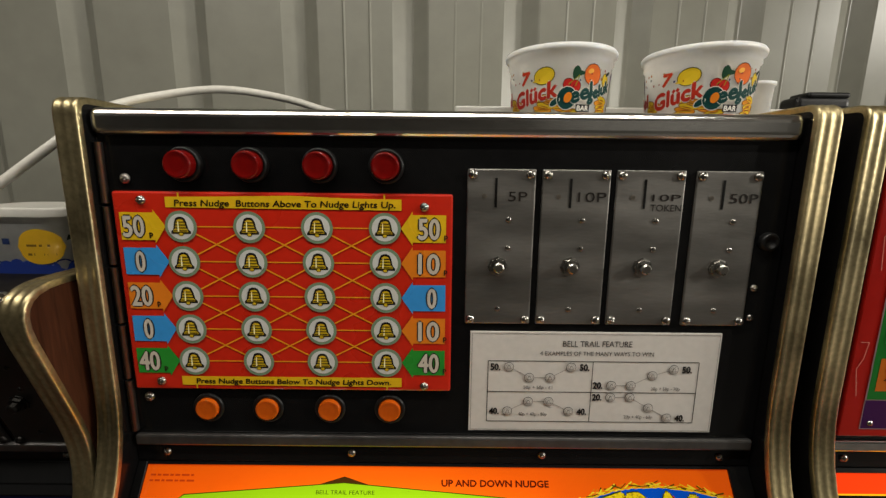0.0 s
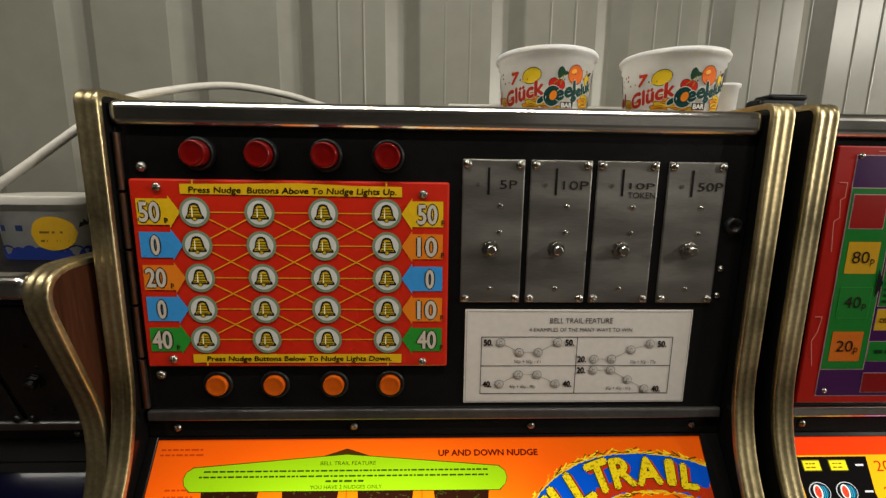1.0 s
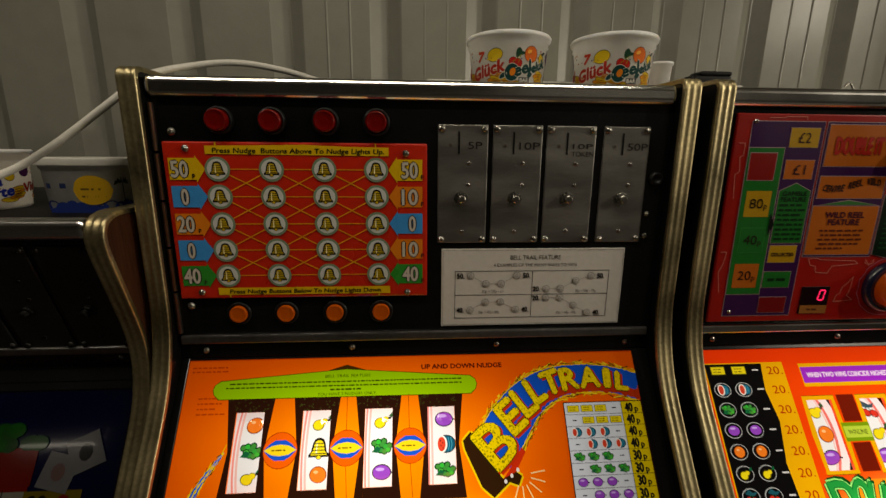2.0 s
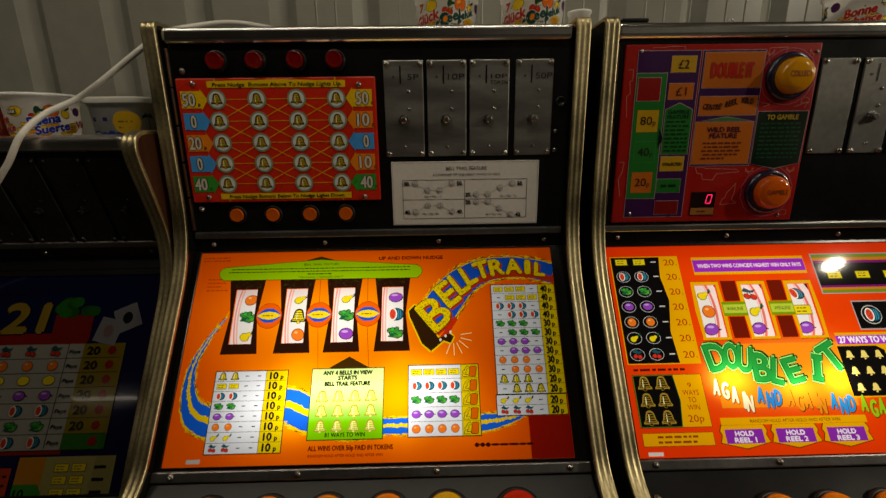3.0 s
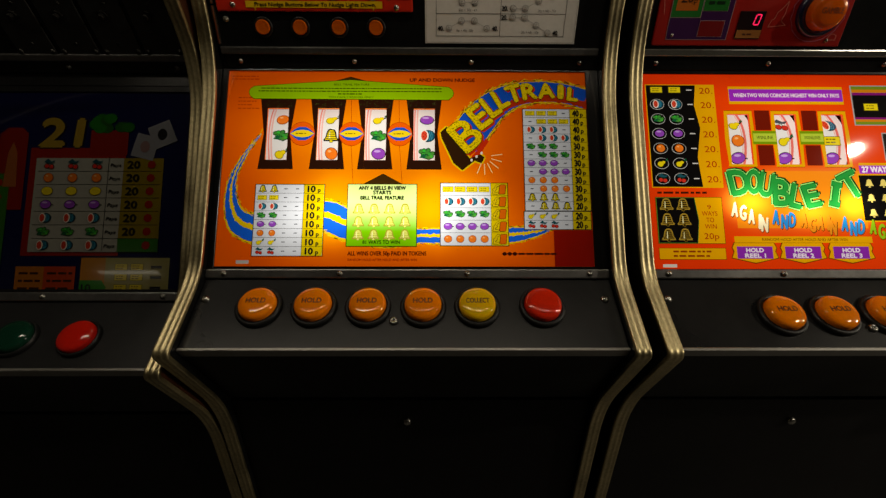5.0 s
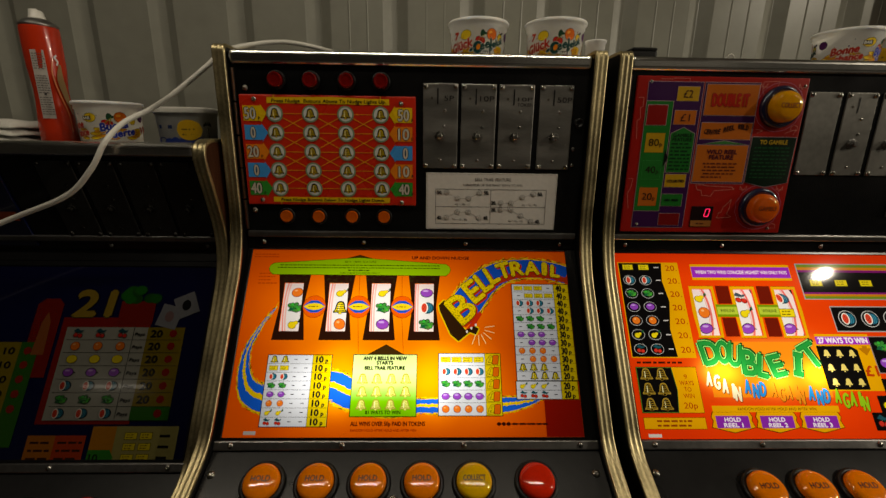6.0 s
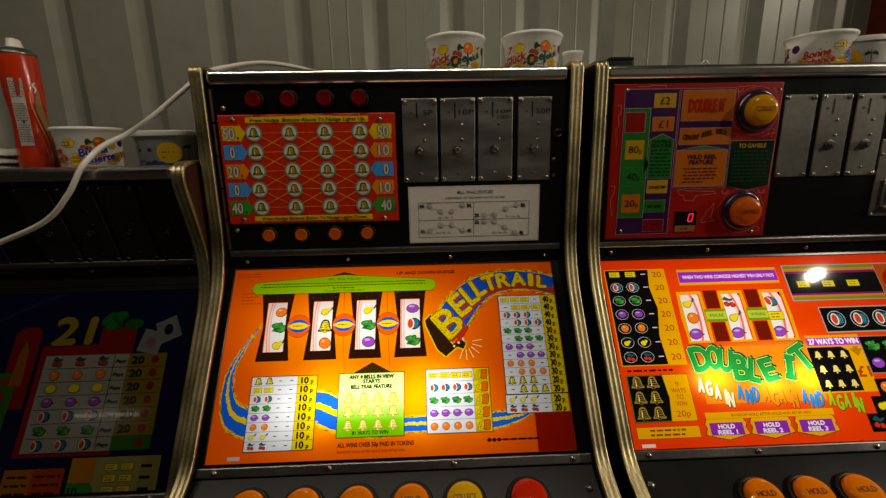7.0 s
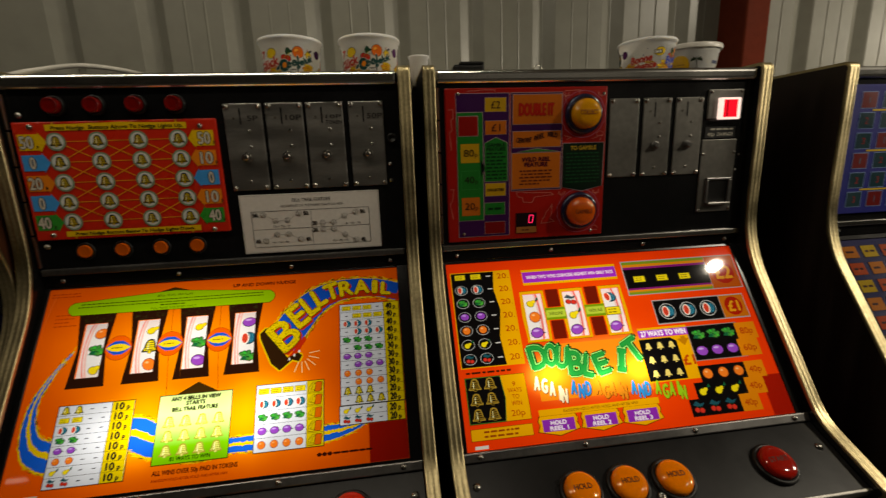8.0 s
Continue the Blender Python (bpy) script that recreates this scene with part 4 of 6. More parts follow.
a.band(HEAD, (12, 80, 190), 0.001, 2, 0.001, 8, 14)
a.band([(u + 0.006, v + 0.012, 0.005) for u, v, w in HEAD[1:]], (185, 50, 15), 0.0, 3, 0.003, 9, 10)
a.done("comet_head", gl, "blue and yellow brushed arc behind the title")
a = Art(ink, lift=0.0009)
block = [(0.058, 0.109), (0.068, 0.099), (0.084, 0.126), (0.105, 0.153), (0.122, 0.146), (0.129, 0.151), (0.124, 0.161), (0.113, 0.157), (0.093, 0.173), (0.079, 0.161), (0.060, 0.119)]
a.line(block, 0.0045, (240, 200, 20), 1, True)
a.poly(block, (48, 26, 8), 2)
a.poly([(0.105, 0.153), (0.112, 0.146), (0.131, 0.119), (0.136, 0.124), (0.122, 0.146)], (205, 45, 15), 3)
for k in range(3):
    a.oval(0.108 + 0.008 * k, 0.156 - 0.006 * k, 0.002, 0.0025, (235, 225, 215), 4, n=8)
for t in range(6):
    ang = radians(8 - 24 * t)
    a.line([(0.128 + 0.012 * math.cos(ang), 0.15 - 0.012 * math.sin(ang)), (0.128 + 0.03 * math.cos(ang), 0.15 - 0.03 * math.sin(ang))], 0.0012, (250, 225, 150), 1)
a.done("title_block", gl, "dark block with yellow edge and sparks")
SPECK = lit((240, 205, 15), LIT_BELL, ("specks", (105, 105, 8), 420, 0.56))
for ch, u, v, h, w, rot in (("B", 0.0985, 0.1125, 0.052, 0.038, 40), ("E", 0.1205, 0.0815, 0.041, 0.024, 38), ("L", 0.1395, 0.0630, 0.038, 0.020, 36), ("L", 0.1555, 0.0500, 0.034, 0.018, 30), ("T", 0.1785, 0.0415, 0.029, 0.024, 17), ("R", 0.2035, 0.0375, 0.027, 0.022, 9), ("A", 0.2315, 0.0365, 0.025, 0.025, 3), ("I", 0.2555, 0.038, 0.023, 0.007, -3), ("L", 0.2755, 0.0425, 0.022, 0.016, -7)):
    a = Art(ink, lift=0.0014)
    a.text(ch, u + 0.0028, v + 0.0022, h, (190, 45, 12), 2, width=w, turn=rot, fat=0.0026)
    a.text(ch, u, v, h, (50, 62, 8), 4, width=w, turn=rot, fat=0.0026)
    a.text(ch, u, v, h, SPECK, 6, width=w, turn=rot, fat=0.0016)
    a.done("title_letter", gl, "yellow letter with a dark outline")



def paytable(ink, parent, u0, u1, v0, v1, uv, rows, size, vals=INKY, cell=(222, 225, 232), col=(225, 195, 15), edge=(40, 30, 10), txt_h=0.0098, label="white pay table with fruit rows"):
    """rows: (symbol, pattern, value)."""
    a = Art(ink, lift=0.0012)
    a.card(u0, u1, v0, v1, cell, edge)
    a.rect(uv, u1, v0, v1, col, 3)
    a.line([(uv, v0), (uv, v1)], 0.0006, edge, 4)
    d = (v1 - v0) / len(rows)
    for k, (sym, pat, val) in enumerate(rows):
        v = v0 + d * (k + 0.5)
        if k:
            a.line([(u0, v0 + d * k), (u1, v0 + d * k)], 0.0005, edge, 4)
        pips(a, u0 + 0.002, uv - 0.001, v, size, sym, pat, 5)
        if val == "£1":
            w = u1 - uv
            for ch, o, c in (("£", 0.30, (228, 195, 25)), ("1", 0.70, (222, 100, 12))):
                a.text(ch, uv + w * o, v, d * 0.74, (38, 26, 4), 5, width=w * 0.34, slant=0.12, fat=0.0010)
                a.text(ch, uv + w * o, v, d * 0.74, c, 6, width=w * 0.34, slant=0.12, fat=0.0002)
        elif val:
            a.text(val, (uv + u1) / 2 - 0.0040, v, txt_h, vals, 5, width=(u1 - uv) * 0.36, fat=0.0007)
            a.text("p", u1 - 0.0078, v + txt_h * 0.16, txt_h * 0.68, vals, 5, fat=0.0004)
    return a.done("pay_table", parent, label)


paytable(ink, gl, -0.2335, -0.1255, 0.1975, 0.311, -0.1575, [(s, "xx--", "10") for s in (bell, bar, melon, grapes, plum, orange, pear, cherry)], 0.0064, txt_h=0.0098)
paytable(ink, gl, 0.0585, 0.1643, 0.1945, 0.2945, 0.1377, [(s, "xxxx", "£1") for s in (bar, melon, grapes, plum, orange)], 0.0075)
paytable(ink, gl, 0.1926, 0.296, 0.069, 0.2385, 0.2686, [(s, p, v) for s, v in ((bar, "40"), (melon, "40"), (grapes, "30"), (plum, "30"), (orange, "30"), (bell, "20")) for p in ("xxx-", "-xxx")], 0.0068, txt_h=0.0105)
paytable(ink, gl, 0.1906, 0.295, 0.2405, 0.2685, 0.2665, [(pear, "xxx-", "20"), (cherry, "xxx-", "20")], 0.0068, txt_h=0.0105)
a = Art(ink, lift=0.0012)
a.rect(-0.0892, 0.0214, 0.1955, 0.2968, (40, 45, 5), 1)
a.rect(-0.0880, 0.0202, 0.1967, 0.2956, lit((120, 195, 15), LIT_BELL, ("down", (222, 238, 150), -0.272, -0.225)), 2)
DG = (18, 30, 2)
for t, v, w in (("ANY 4 BELLS IN VIEW", 0.2025, 0.074), ("STARTS", 0.210, 0.028), ("BELL TRAIL FEATURE", 0.2185, 0.068)):
    a.text(t, -0.034, v, 0.0058, DG, 3, width=w, fat=0.0005)
for r in range(3):
    for c in range(4):
        bell(a, -0.0705 + 0.0243 * c, 0.237 + 0.0205 * r, 0.0092, 3, fill=(222, 226, 110), edge=(160, 150, 45))
a.text("81 WAYS TO WIN", -0.034, 0.2895, 0.0056, DG, 3, width=0.058, fat=0.0002)
a.done("feature_card", gl, "green card, paler towards the top, with twelve bells")

# button deck
for u, c, t in ((-0.205, (238, 126, 8), "HOLD"), (-0.1255, (238, 126, 8), "HOLD"), (-0.0470, (238, 126, 8), "HOLD"), (0.0330, (238, 126, 8), "HOLD"), (0.1115, (226, 176, 14), "COLLECT"), (0.2065, (210, 40, 14), "")):
    push_button(mc, mP, u, 0.0505, 0.0266, 0.0185, c, t, rim=0.0068, label="round push button with a domed cap")
for u, v in ((-0.288, 0.036), (0.302, 0.036)):
    screw(deck, u, v, 0.0062)
part("deck_lock", lathe(bmesh.new(), [(0.006, 0), (0.006, 0.0035), (0.0045, 0.005), (0.002, 0.005), (0.002, 0.0035), (0, 0.0035)], 20), SCREW, mc, "small nickel lock", mP @ Matrix.Translation((-0.0086, -0.0735, 0)), True)

# ---- the machine beside it: doubling game. Art is laid out in the same way ----
mcC, cU, cG, cP, upC, deckC, (il, ir, n1, n2, n3) = cabinet("black fruit machine with lit red glass and brass trim", 0.684, 0.3605, 1.026, PROFILE, CHROME)
cUp = cU @ Matrix.Translation((0, DZ, 0))
plate = part("gamble_plate", box(bmesh.new(), -0.286, 0.0175, -0.304, -0.029, 0.0, 0.004, 0.0015), printed((170, 22, 10), 0.36, 0.1, 0.75), mcC, "red printed gamble panel", cUp)
a = Art(lambda c: printed(c, 0.36, 0.1, 0.7), lift=0.0042)
PUR, WHT, GR2, OR2, YE2 = (62, 16, 78), (190, 160, 165), (28, 120, 40), (205, 108, 22), (205, 160, 25)


def framed(u0, u1, v0, v1, c, layer, w=0.0009):
    a.card(u0, u1, v0, v1, c, WHT, w, layer)


framed(-0.2655, -0.1695, 0.0385, 0.2945, PUR, 1)
framed(-0.2655, -0.2185, 0.0705, 0.2635, GR2, 3)
framed(-0.2625, -0.2275, 0.077, 0.1105, (150, 18, 10), 5)
for v, t, c in ((0.1245, "80", YE2), (0.1725, "40", GR2), (0.221, "20", OR2)):
    a.rect(-0.2595, -0.2255, v, v + 0.0335, c, 5)
    if c == GR2:
        a.line([(-0.2595, v), (-0.2255, v), (-0.2255, v + 0.0335), (-0.2595, v + 0.0335)], 0.0005, (60, 160, 70), 6, True)
    a.text(t, -0.2445, v + 0.016, 0.0125, (35, 18, 10), 7, width=0.0185)
    a.text("p", -0.2315, v + 0.019, 0.008, (35, 18, 10), 7)
a.poly([(-0.2225, 0.152), (-0.2155, 0.168), (-0.2225, 0.184)], (10, 12, 10), 7)
for v0, v1, t, c in ((0.046, 0.0695, "£2", YE2), (0.0855, 0.109, "£1", OR2)):
    framed(-0.2135, -0.175, v0, v1, c, 3, 0.0006)
    a.text(t, -0.194, (v0 + v1) / 2, 0.0125, (60, 16, 14), 6, width=0.0165)
a.poly([(-0.216, 0.1935), (-0.172, 0.1935), (-0.172, 0.124), (-0.194, 0.1135), (-0.216, 0.124)], WHT, 3)
a.poly([(-0.2152, 0.1928), (-0.1728, 0.1928), (-0.1728, 0.1245), (-0.194, 0.1145), (-0.2152, 0.1245)], GR2, 4)
a.text("GAMBLE", -0.194, 0.1275, 0.0058, (8, 45, 15), 6, width=0.034, fat=0.0002)
a.text("FEATURE", -0.194, 0.135, 0.0058, (8, 45, 15), 6, width=0.035, fat=0.0002)
for k in range(8):
    a.bars(-0.2125, -0.1755, 0.1425 + k * 0.0064, 0.0048, (8, 55, 18), 6, 70 + k)
framed(-0.2145, -0.1765, 0.1965, 0.2195, YE2, 3, 0.0006)
a.text("COLLECTED", -0.1955, 0.2085, 0.0045, (50, 25, 8), 6, width=0.031, fat=0.0003)
framed(-0.2165, -0.178, 0.2325, 0.2545, GR2, 3, 0.0006)
a.bars(-0.21, -0.184, 0.2435, 0.007, (8, 45, 15), 6, 80)
framed(-0.2165, -0.178, 0.2685, 0.2905, (130, 12, 12), 3, 0.0006)
framed(-0.1655, -0.0690, 0.0385, 0.212, PUR, 1)
framed(-0.1622, -0.0702, 0.0415, 0.0925, OR2, 3)
for w, h, c in ((0.066, 0.022, (165, 70, 14)), (0.064, 0.020, (190, 32, 14))):
    a.text('DOUBLE IT', -0.118, 0.067, h, c, 6 if h < 0.021 else 5, width=w, fat=0.0012)
framed(-0.1622, -0.0712, 0.1055, 0.1335, OR2, 3)
for k, ch in enumerate("CENTRE REEL WILD"):
    f = (k - 7.5) / 7.5
    if ch != " ":
        a.text(ch, -0.117 + f * 0.037, 0.1165 + 0.005 * math.sin(f * 2.4) * -1, 0.0085, (70, 30, 10), 6, width=0.0042, turn=-8 + 14 * f, fat=0.0004)
a.poly([(-0.158, 0.1425), (-0.074, 0.1425), (-0.117, 0.1355)], WHT, 5), a.poly([(-0.154, 0.142), (-0.078, 0.142), (-0.117, 0.1365)], (60, 130, 60), 6)
framed(-0.1645, -0.0715, 0.144, 0.209, OR2, 3)
a.text("WILD REEL", -0.118, 0.1555, 0.0075, (85, 12, 30), 6, width=0.055, fat=0.0005)
a.text("FEATURE", -0.118, 0.165, 0.0075, (85, 12, 30), 6, width=0.044, fat=0.0005)
for k in range(5):
    a.bars(-0.15 + 0.003 * (k % 2), -0.087 - 0.003 * (k % 2) - (0.02 if k == 4 else 0), 0.1765 + k * 0.006, 0.0045, (110, 40, 14), 6, 90 + k)
gp = lambda d: [(-0.0665 - d, 0.129 - d), (0.0138 + d, 0.129 - d), (0.0125 + d, 0.2095), (-0.027, 0.2175 + d * 1.3), (-0.0665 - d, 0.2095)]
a.poly(gp(0.0009), WHT, 3), a.poly(gp(0), (10, 34, 18), 4)
a.text("TO GAMBLE", -0.0265, 0.1375, 0.0072, (200, 165, 40), 6, width=0.05, fat=0.0004)
for k in range(9):
    a.bars(-0.06, 0.0065, 0.1475 + k * 0.0066, 0.004, (28, 84, 44), 6, 100 + k)
PKL = (225, 140, 125)
for u, v in ((-0.0285, 0.0775), (-0.0325, 0.2555)):
    ring = [(u + 0.0415 * math.cos(k * math.pi / 14) * (1.0 + 0.05 * (k % 2)), v + 0.0415 * math.sin(k * math.pi / 14)) for k in range(29)]
    a.line(ring, 0.0008, (200, 120, 150), 2)
    for s, e in ((1, -1), (1, 1), (-1, -1)):
        x, y = u + s * 0.034, v + e * 0.036
        a.line([(x - 0.006, y + 0.003), (x - 0.006, y - 0.003), (x, y - 0.006 * e), (x + 0.006, y - 0.003), (x + 0.006, y + 0.003), (x - 0.006, y + 0.003)], 0.0007, PKL, 2)
for pts in ([(-0.156, 0.215), (-0.143, 0.2145), (-0.139, 0.2165), (-0.088, 0.2185), (-0.083, 0.2225), (-0.12, 0.2255), (-0.125, 0.2355), (-0.142, 0.234), (-0.144, 0.2255), (-0.152, 0.224), (-0.156, 0.215)], [(-0.085, 0.2405), (-0.092, 0.2505), (-0.098, 0.256), (-0.1, 0.265), (-0.104, 0.2665), (-0.107, 0.2765), (-0.08, 0.274), (-0.089, 0.268), (-0.086, 0.258), (-0.085, 0.2405)], [(-0.28, 0.065), (-0.2715, 0.065), (-0.2715, 0.08), (-0.276, 0.082), (-0.2735, 0.1), (-0.279, 0.104), (-0.276, 0.135)], [(-0.2815, 0.205), (-0.2735, 0.205), (-0.276, 0.222), (-0.281, 0.232), (-0.276, 0.26)], [(-0.245, 0.034), (-0.225, 0.034), (-0.222, 0.0325), (-0.195, 0.0325), (-0.195, 0.0365)], [(-0.064, 0.036), (-0.036, 0.035), (-0.04, 0.05), (-0.058, 0.062), (-0.064, 0.05), (-0.064, 0.036)], [(-0.064, 0.115), (-0.05, 0.118), (-0.06, 0.122)], [(-0.01, 0.122), (0.01, 0.115), (0.006, 0.125)]):
    a.line(pts, 0.0008, PKL, 2)
a.done("gamble_print", plate, "purple, green and orange printed boxes")
led = part("display", box(bmesh.new(), -0.1565, -0.1155, -0.2935, -0.2545, 0.0, 0.0052, 0.0006), printed((24, 4, 8), 0.15), mcC, "small dark window with a red digit", cUp)
a = Art(lambda c: lit(c, LIT_LAMP), lift=0.0054)
for s in ([(-0.1295, 0.2595), (-0.1225, 0.2595)], [(-0.1312, 0.2735), (-0.1242, 0.2735)], [(-0.13, 0.26), (-0.1309, 0.266)], [(-0.1311, 0.267), (-0.132, 0.273)], [(-0.1222, 0.26), (-0.1231, 0.266)], [(-0.1233, 0.267), (-0.1242, 0.273)]):
    a.line(s, 0.0018, (255, 40, 95), 1)
a.done("digit", led, "glowing red figure nought")
a = Art(printed, lift=0.0054)
a.rect(-0.1555, -0.1165, 0.281, 0.2925, (150, 95, 40), 1)
a.bars(-0.145, -0.126, 0.287, 0.004, (70, 30, 12), 2, 3)
a.done("display_strip", led)
for u, v in ((-0.2615, 0.0385), (0.0105, 0.042), (-0.257, 0.289), (-0.006, 0.2955)):
    screw(plate, u, v, 0.003, 0.004)
NAVY = material("navy_collar", (0.01, 0.009, 0.03, 1), 0.18, spread=0.2, scale=60, coat=0.4)
for u, v, c, t in ((-0.0285, 0.0775, (198, 135, 12), "COLLECT"), (-0.0325, 0.2555, (196, 84, 12), "GAMBLE")):
    base = part("button_base", lathe(bmesh.new(), [(0.036, 0.004), (0.036, 0.009), (0.033, 0.013), (0.028, 0.013), (0.027, 0.008)], 36), NAVY, mcC, "dark navy button base", cUp @ Matrix.Translation((u, -v, 0)), True)
    push_button(mcC, cUp, u, v, 0.0265, 0.031, c, t, (120, 50, 10), rim=0.002, label="large round lit-style button", ring=NAVY)
for (u0, u1), s in zip(((0.0245, 0.083), (0.092, 0.1485), (0.158, 0.2145)), (False, True, True)):
    coin_plate(mcC, cUp, u0, u1, 0.0507, 0.1955, DARKPLATE, s, "", s)
ret = part("coin_return", box(bmesh.new(), 0.2185, 0.292, -0.272, -0.1305, 0.0, 0.003, 0.001), DARKPLATE, mcC, "dark steel coin return plate", cUp)
bm = bmesh.new()
for u0, u1, v0, v1 in ((0.233, 0.286, 0.2045, 0.209), (0.233, 0.2375, 0.209, 0.2545), (0.2815, 0.286, 0.209, 0.2545)):
    box(bm, u0, u1, -v1, -v0, 0.003, 0.007, 0.001)
part("cup_frame", bm, DULL, ret)
part("cup_lip", box(bmesh.new(), 0.236, 0.283, -0.2575, -0.2525, 0.003, 0.013, 0.0015), CHROME, ret, "bright coin cup lip")
# flat black sheet painted for the shade inside the coin cup
a = Art(printed, lift=0.0032)
a.rect(0.2375, 0.2815, 0.209, 0.2525, (4, 4, 4), 1)
a.done("cup_shade", ret)
for u, v in ((0.222, 0.158), (0.289, 0.156), (0.222, 0.268), (0.2885, 0.266)):
    screw(ret, u, v, 0.003, 0.003)
part("change_tape", box(bmesh.new(), 0.2245, 0.2875, -0.1275, -0.1065, 0, 0.001), RUBBER, mcC, "black label tape with small white writing", cUp)
a = Art(printed, lift=0.0012)
a.bars(0.235, 0.283, 0.111, 0.005, (190, 185, 172), 1, 5)
a.text("CHANGE", 0.266, 0.1205, 0.006, (205, 200, 185), 1, width=0.034)
a.text("40p", 0.236, 0.1205, 0.006, (205, 200, 185), 1, width=0.015)
part("change_writing", a.bm, a.slots, mcC, "", cUp)
coin = part("coin_entry", box(bmesh.new(), 0.2235, 0.297, -0.0925, -0.0375, 0.0, 0.004, 0.002), DARKPLATE, mcC, "lit coin entry button in a dark surround", cUp)
part("lens", box(bmesh.new(), 0.2425, 0.2865, -0.0935, -0.0535, 0.004, 0.012, 0.002), lit((255, 225, 215), LIT_LAMP), coin, "white lit lens")
part("lens_window", box(bmesh.new(), 0.250, 0.278, -0.0895, -0.0575, 0.012, 0.0126), lit((235, 20, 40), LIT_LAMP), coin, "red glowing window")
part("lens_bar", box(bmesh.new(), 0.2555, 0.2585, -0.0885, -0.0585, 0.0127, 0.0131), lit((150, 8, 18), LIT_LAMP), coin)
for u, v in ((0.229, 0.0425), (0.2915, 0.0415)):
    screw(coin, u, v, 0.003, 0.004)
for u, v in ((0.302, 0.16), (0.297, 0.1905)):
    screw(upC, u, v - DZ, 0.0026)

ink = lambda c: lit(c, LIT_DOUBLE)
RD = (242, 70, 8)
WIN = (-0.137, -0.0595, 0.0185)
hv = (0.075, 0.161)
gl = glass(mcC, cG, -0.2935, 0.302, 0.005, 0.331, lit(RD, LIT_DOUBLE, ("patch", (255, 166, 60), PATCH), True), [(c - 0.018, c + 0.018, *hv) for c in WIN], "red printed glass lit from behind")
bezel(mcC, cG, il, ir, -0.2935, 0.302, 0.005, 0.331, n2 - 0.016)
for c, sy in zip(WIN, ((pear, orange, plum), (cherry, pear, plum), (melon, bar, plum))):
    reel(mcC, cG, c - 0.004, 0.036, *hv, sy, LIT_DOUBLE, [(0.9, 1.02, (235, 120, 110)), (0.82, 0.86, (240, 180, 170))])
KK, YY = (12, 10, 10), (236, 168, 14)
a = Art(ink, lift=0.0002)
a.rect(-0.2875, -0.1725, 0.0235, 0.2005, YY, 1)
a.poly([(-0.286, 0.199), (-0.2055, 0.199), (-0.21, 0.15), (-0.2015, 0.1), (-0.2085, 0.06), (-0.204, 0.025), (-0.286, 0.025)], KK, 2)
for k, s in enumerate((bar, melon, grapes, plum, orange, pear, cherry)):
    v = 0.0335 + k * 0.0253
    for u in (-0.2695, -0.2395):
        a.oval(u, v, 0.0118, 0.0095, (190, 190, 185), 3, n=16) if s is not bar else None
        a.oval(u, v, 0.0109, 0.0087, KK, 4, n=16) if s is not bar else None
        s(a, u, v, 0.0088, 5)
    a.rect(-0.2195, -0.2105, v - 0.0009, v + 0.0009, (215, 210, 205), 3)
    a.text("20", -0.189, v + 0.001, 0.0105, (176, 34, 6), 3, width=0.0175)
    a.text(".", -0.177, v + 0.001, 0.0105, (176, 34, 6), 3)
a.done("pay_column", gl, "black and yellow pay column with fruit pairs")
a = Art(ink, lift=0.0002)
a.bars(-0.28, -0.2, 0.2085, 0.006, (70, 20, 5), 1, 8)
a.card(-0.2835, -0.1785, 0.2165, 0.2905, YY, (110, 50, 5), 0.0008, 1)
a.poly([(-0.2835, 0.2905), (-0.2215, 0.2905), (-0.217, 0.254), (-0.2215, 0.2165), (-0.2835, 0.2165)], (60, 120, 40), 3)
a.poly([(-0.2825, 0.2895), (-0.2225, 0.2895), (-0.218, 0.254), (-0.2225, 0.2175), (-0.2825, 0.2175)], KK, 4)
for r in range(3):
    for u in (-0.2675, -0.241):
        bell(a, u, 0.2285 + r * 0.0245, 0.0108, 5, fill=(48, 34, 6), edge=(165, 132, 44))
for t, v, h in (("9", 0.232, 0.007), ("WAYS", 0.2425, 0.0075), ("TO", 0.253, 0.0075), ("WIN", 0.2635, 0.0075), ("20p", 0.279, 0.0095)):
    a.text(t, -0.1995, v, h, (176, 40, 8), 4, width=h * 0.82 * len(t))
a.card(-0.2835, -0.1795, 0.2985, 0.3155, YY, (150, 60, 5), 0.0008, 1)
for k in range(2):
    a.bars(-0.262, -0.2, 0.3035 + k * 0.007, 0.0052, (150, 60, 8), 4, 12 + k)
a.rect(-0.2795, -0.2575, 0.3235, 0.3285, (225, 215, 205), 1)
a.done("nine_ways_box", gl, "black bell box with NINE WAYS TO WIN")
a = Art(ink, lift=0.0002)
a.rect(-0.1495, 0.0415, 0.0265, 0.0575, YY, 1)
a.rect(-0.1485, 0.0405, 0.0315, 0.0525, (160, 40, 190), 2)
a.text("WHEN TWO WINS COINCIDE HIGHEST WIN ONLY PAYS", -0.0535, 0.042, 0.0064, (245, 220, 240), 3, width=0.176, fat=0.0003)
a.done("coincide_banner", gl, "purple banner between yellow stripes")
a = Art(ink, lift=0.0002)
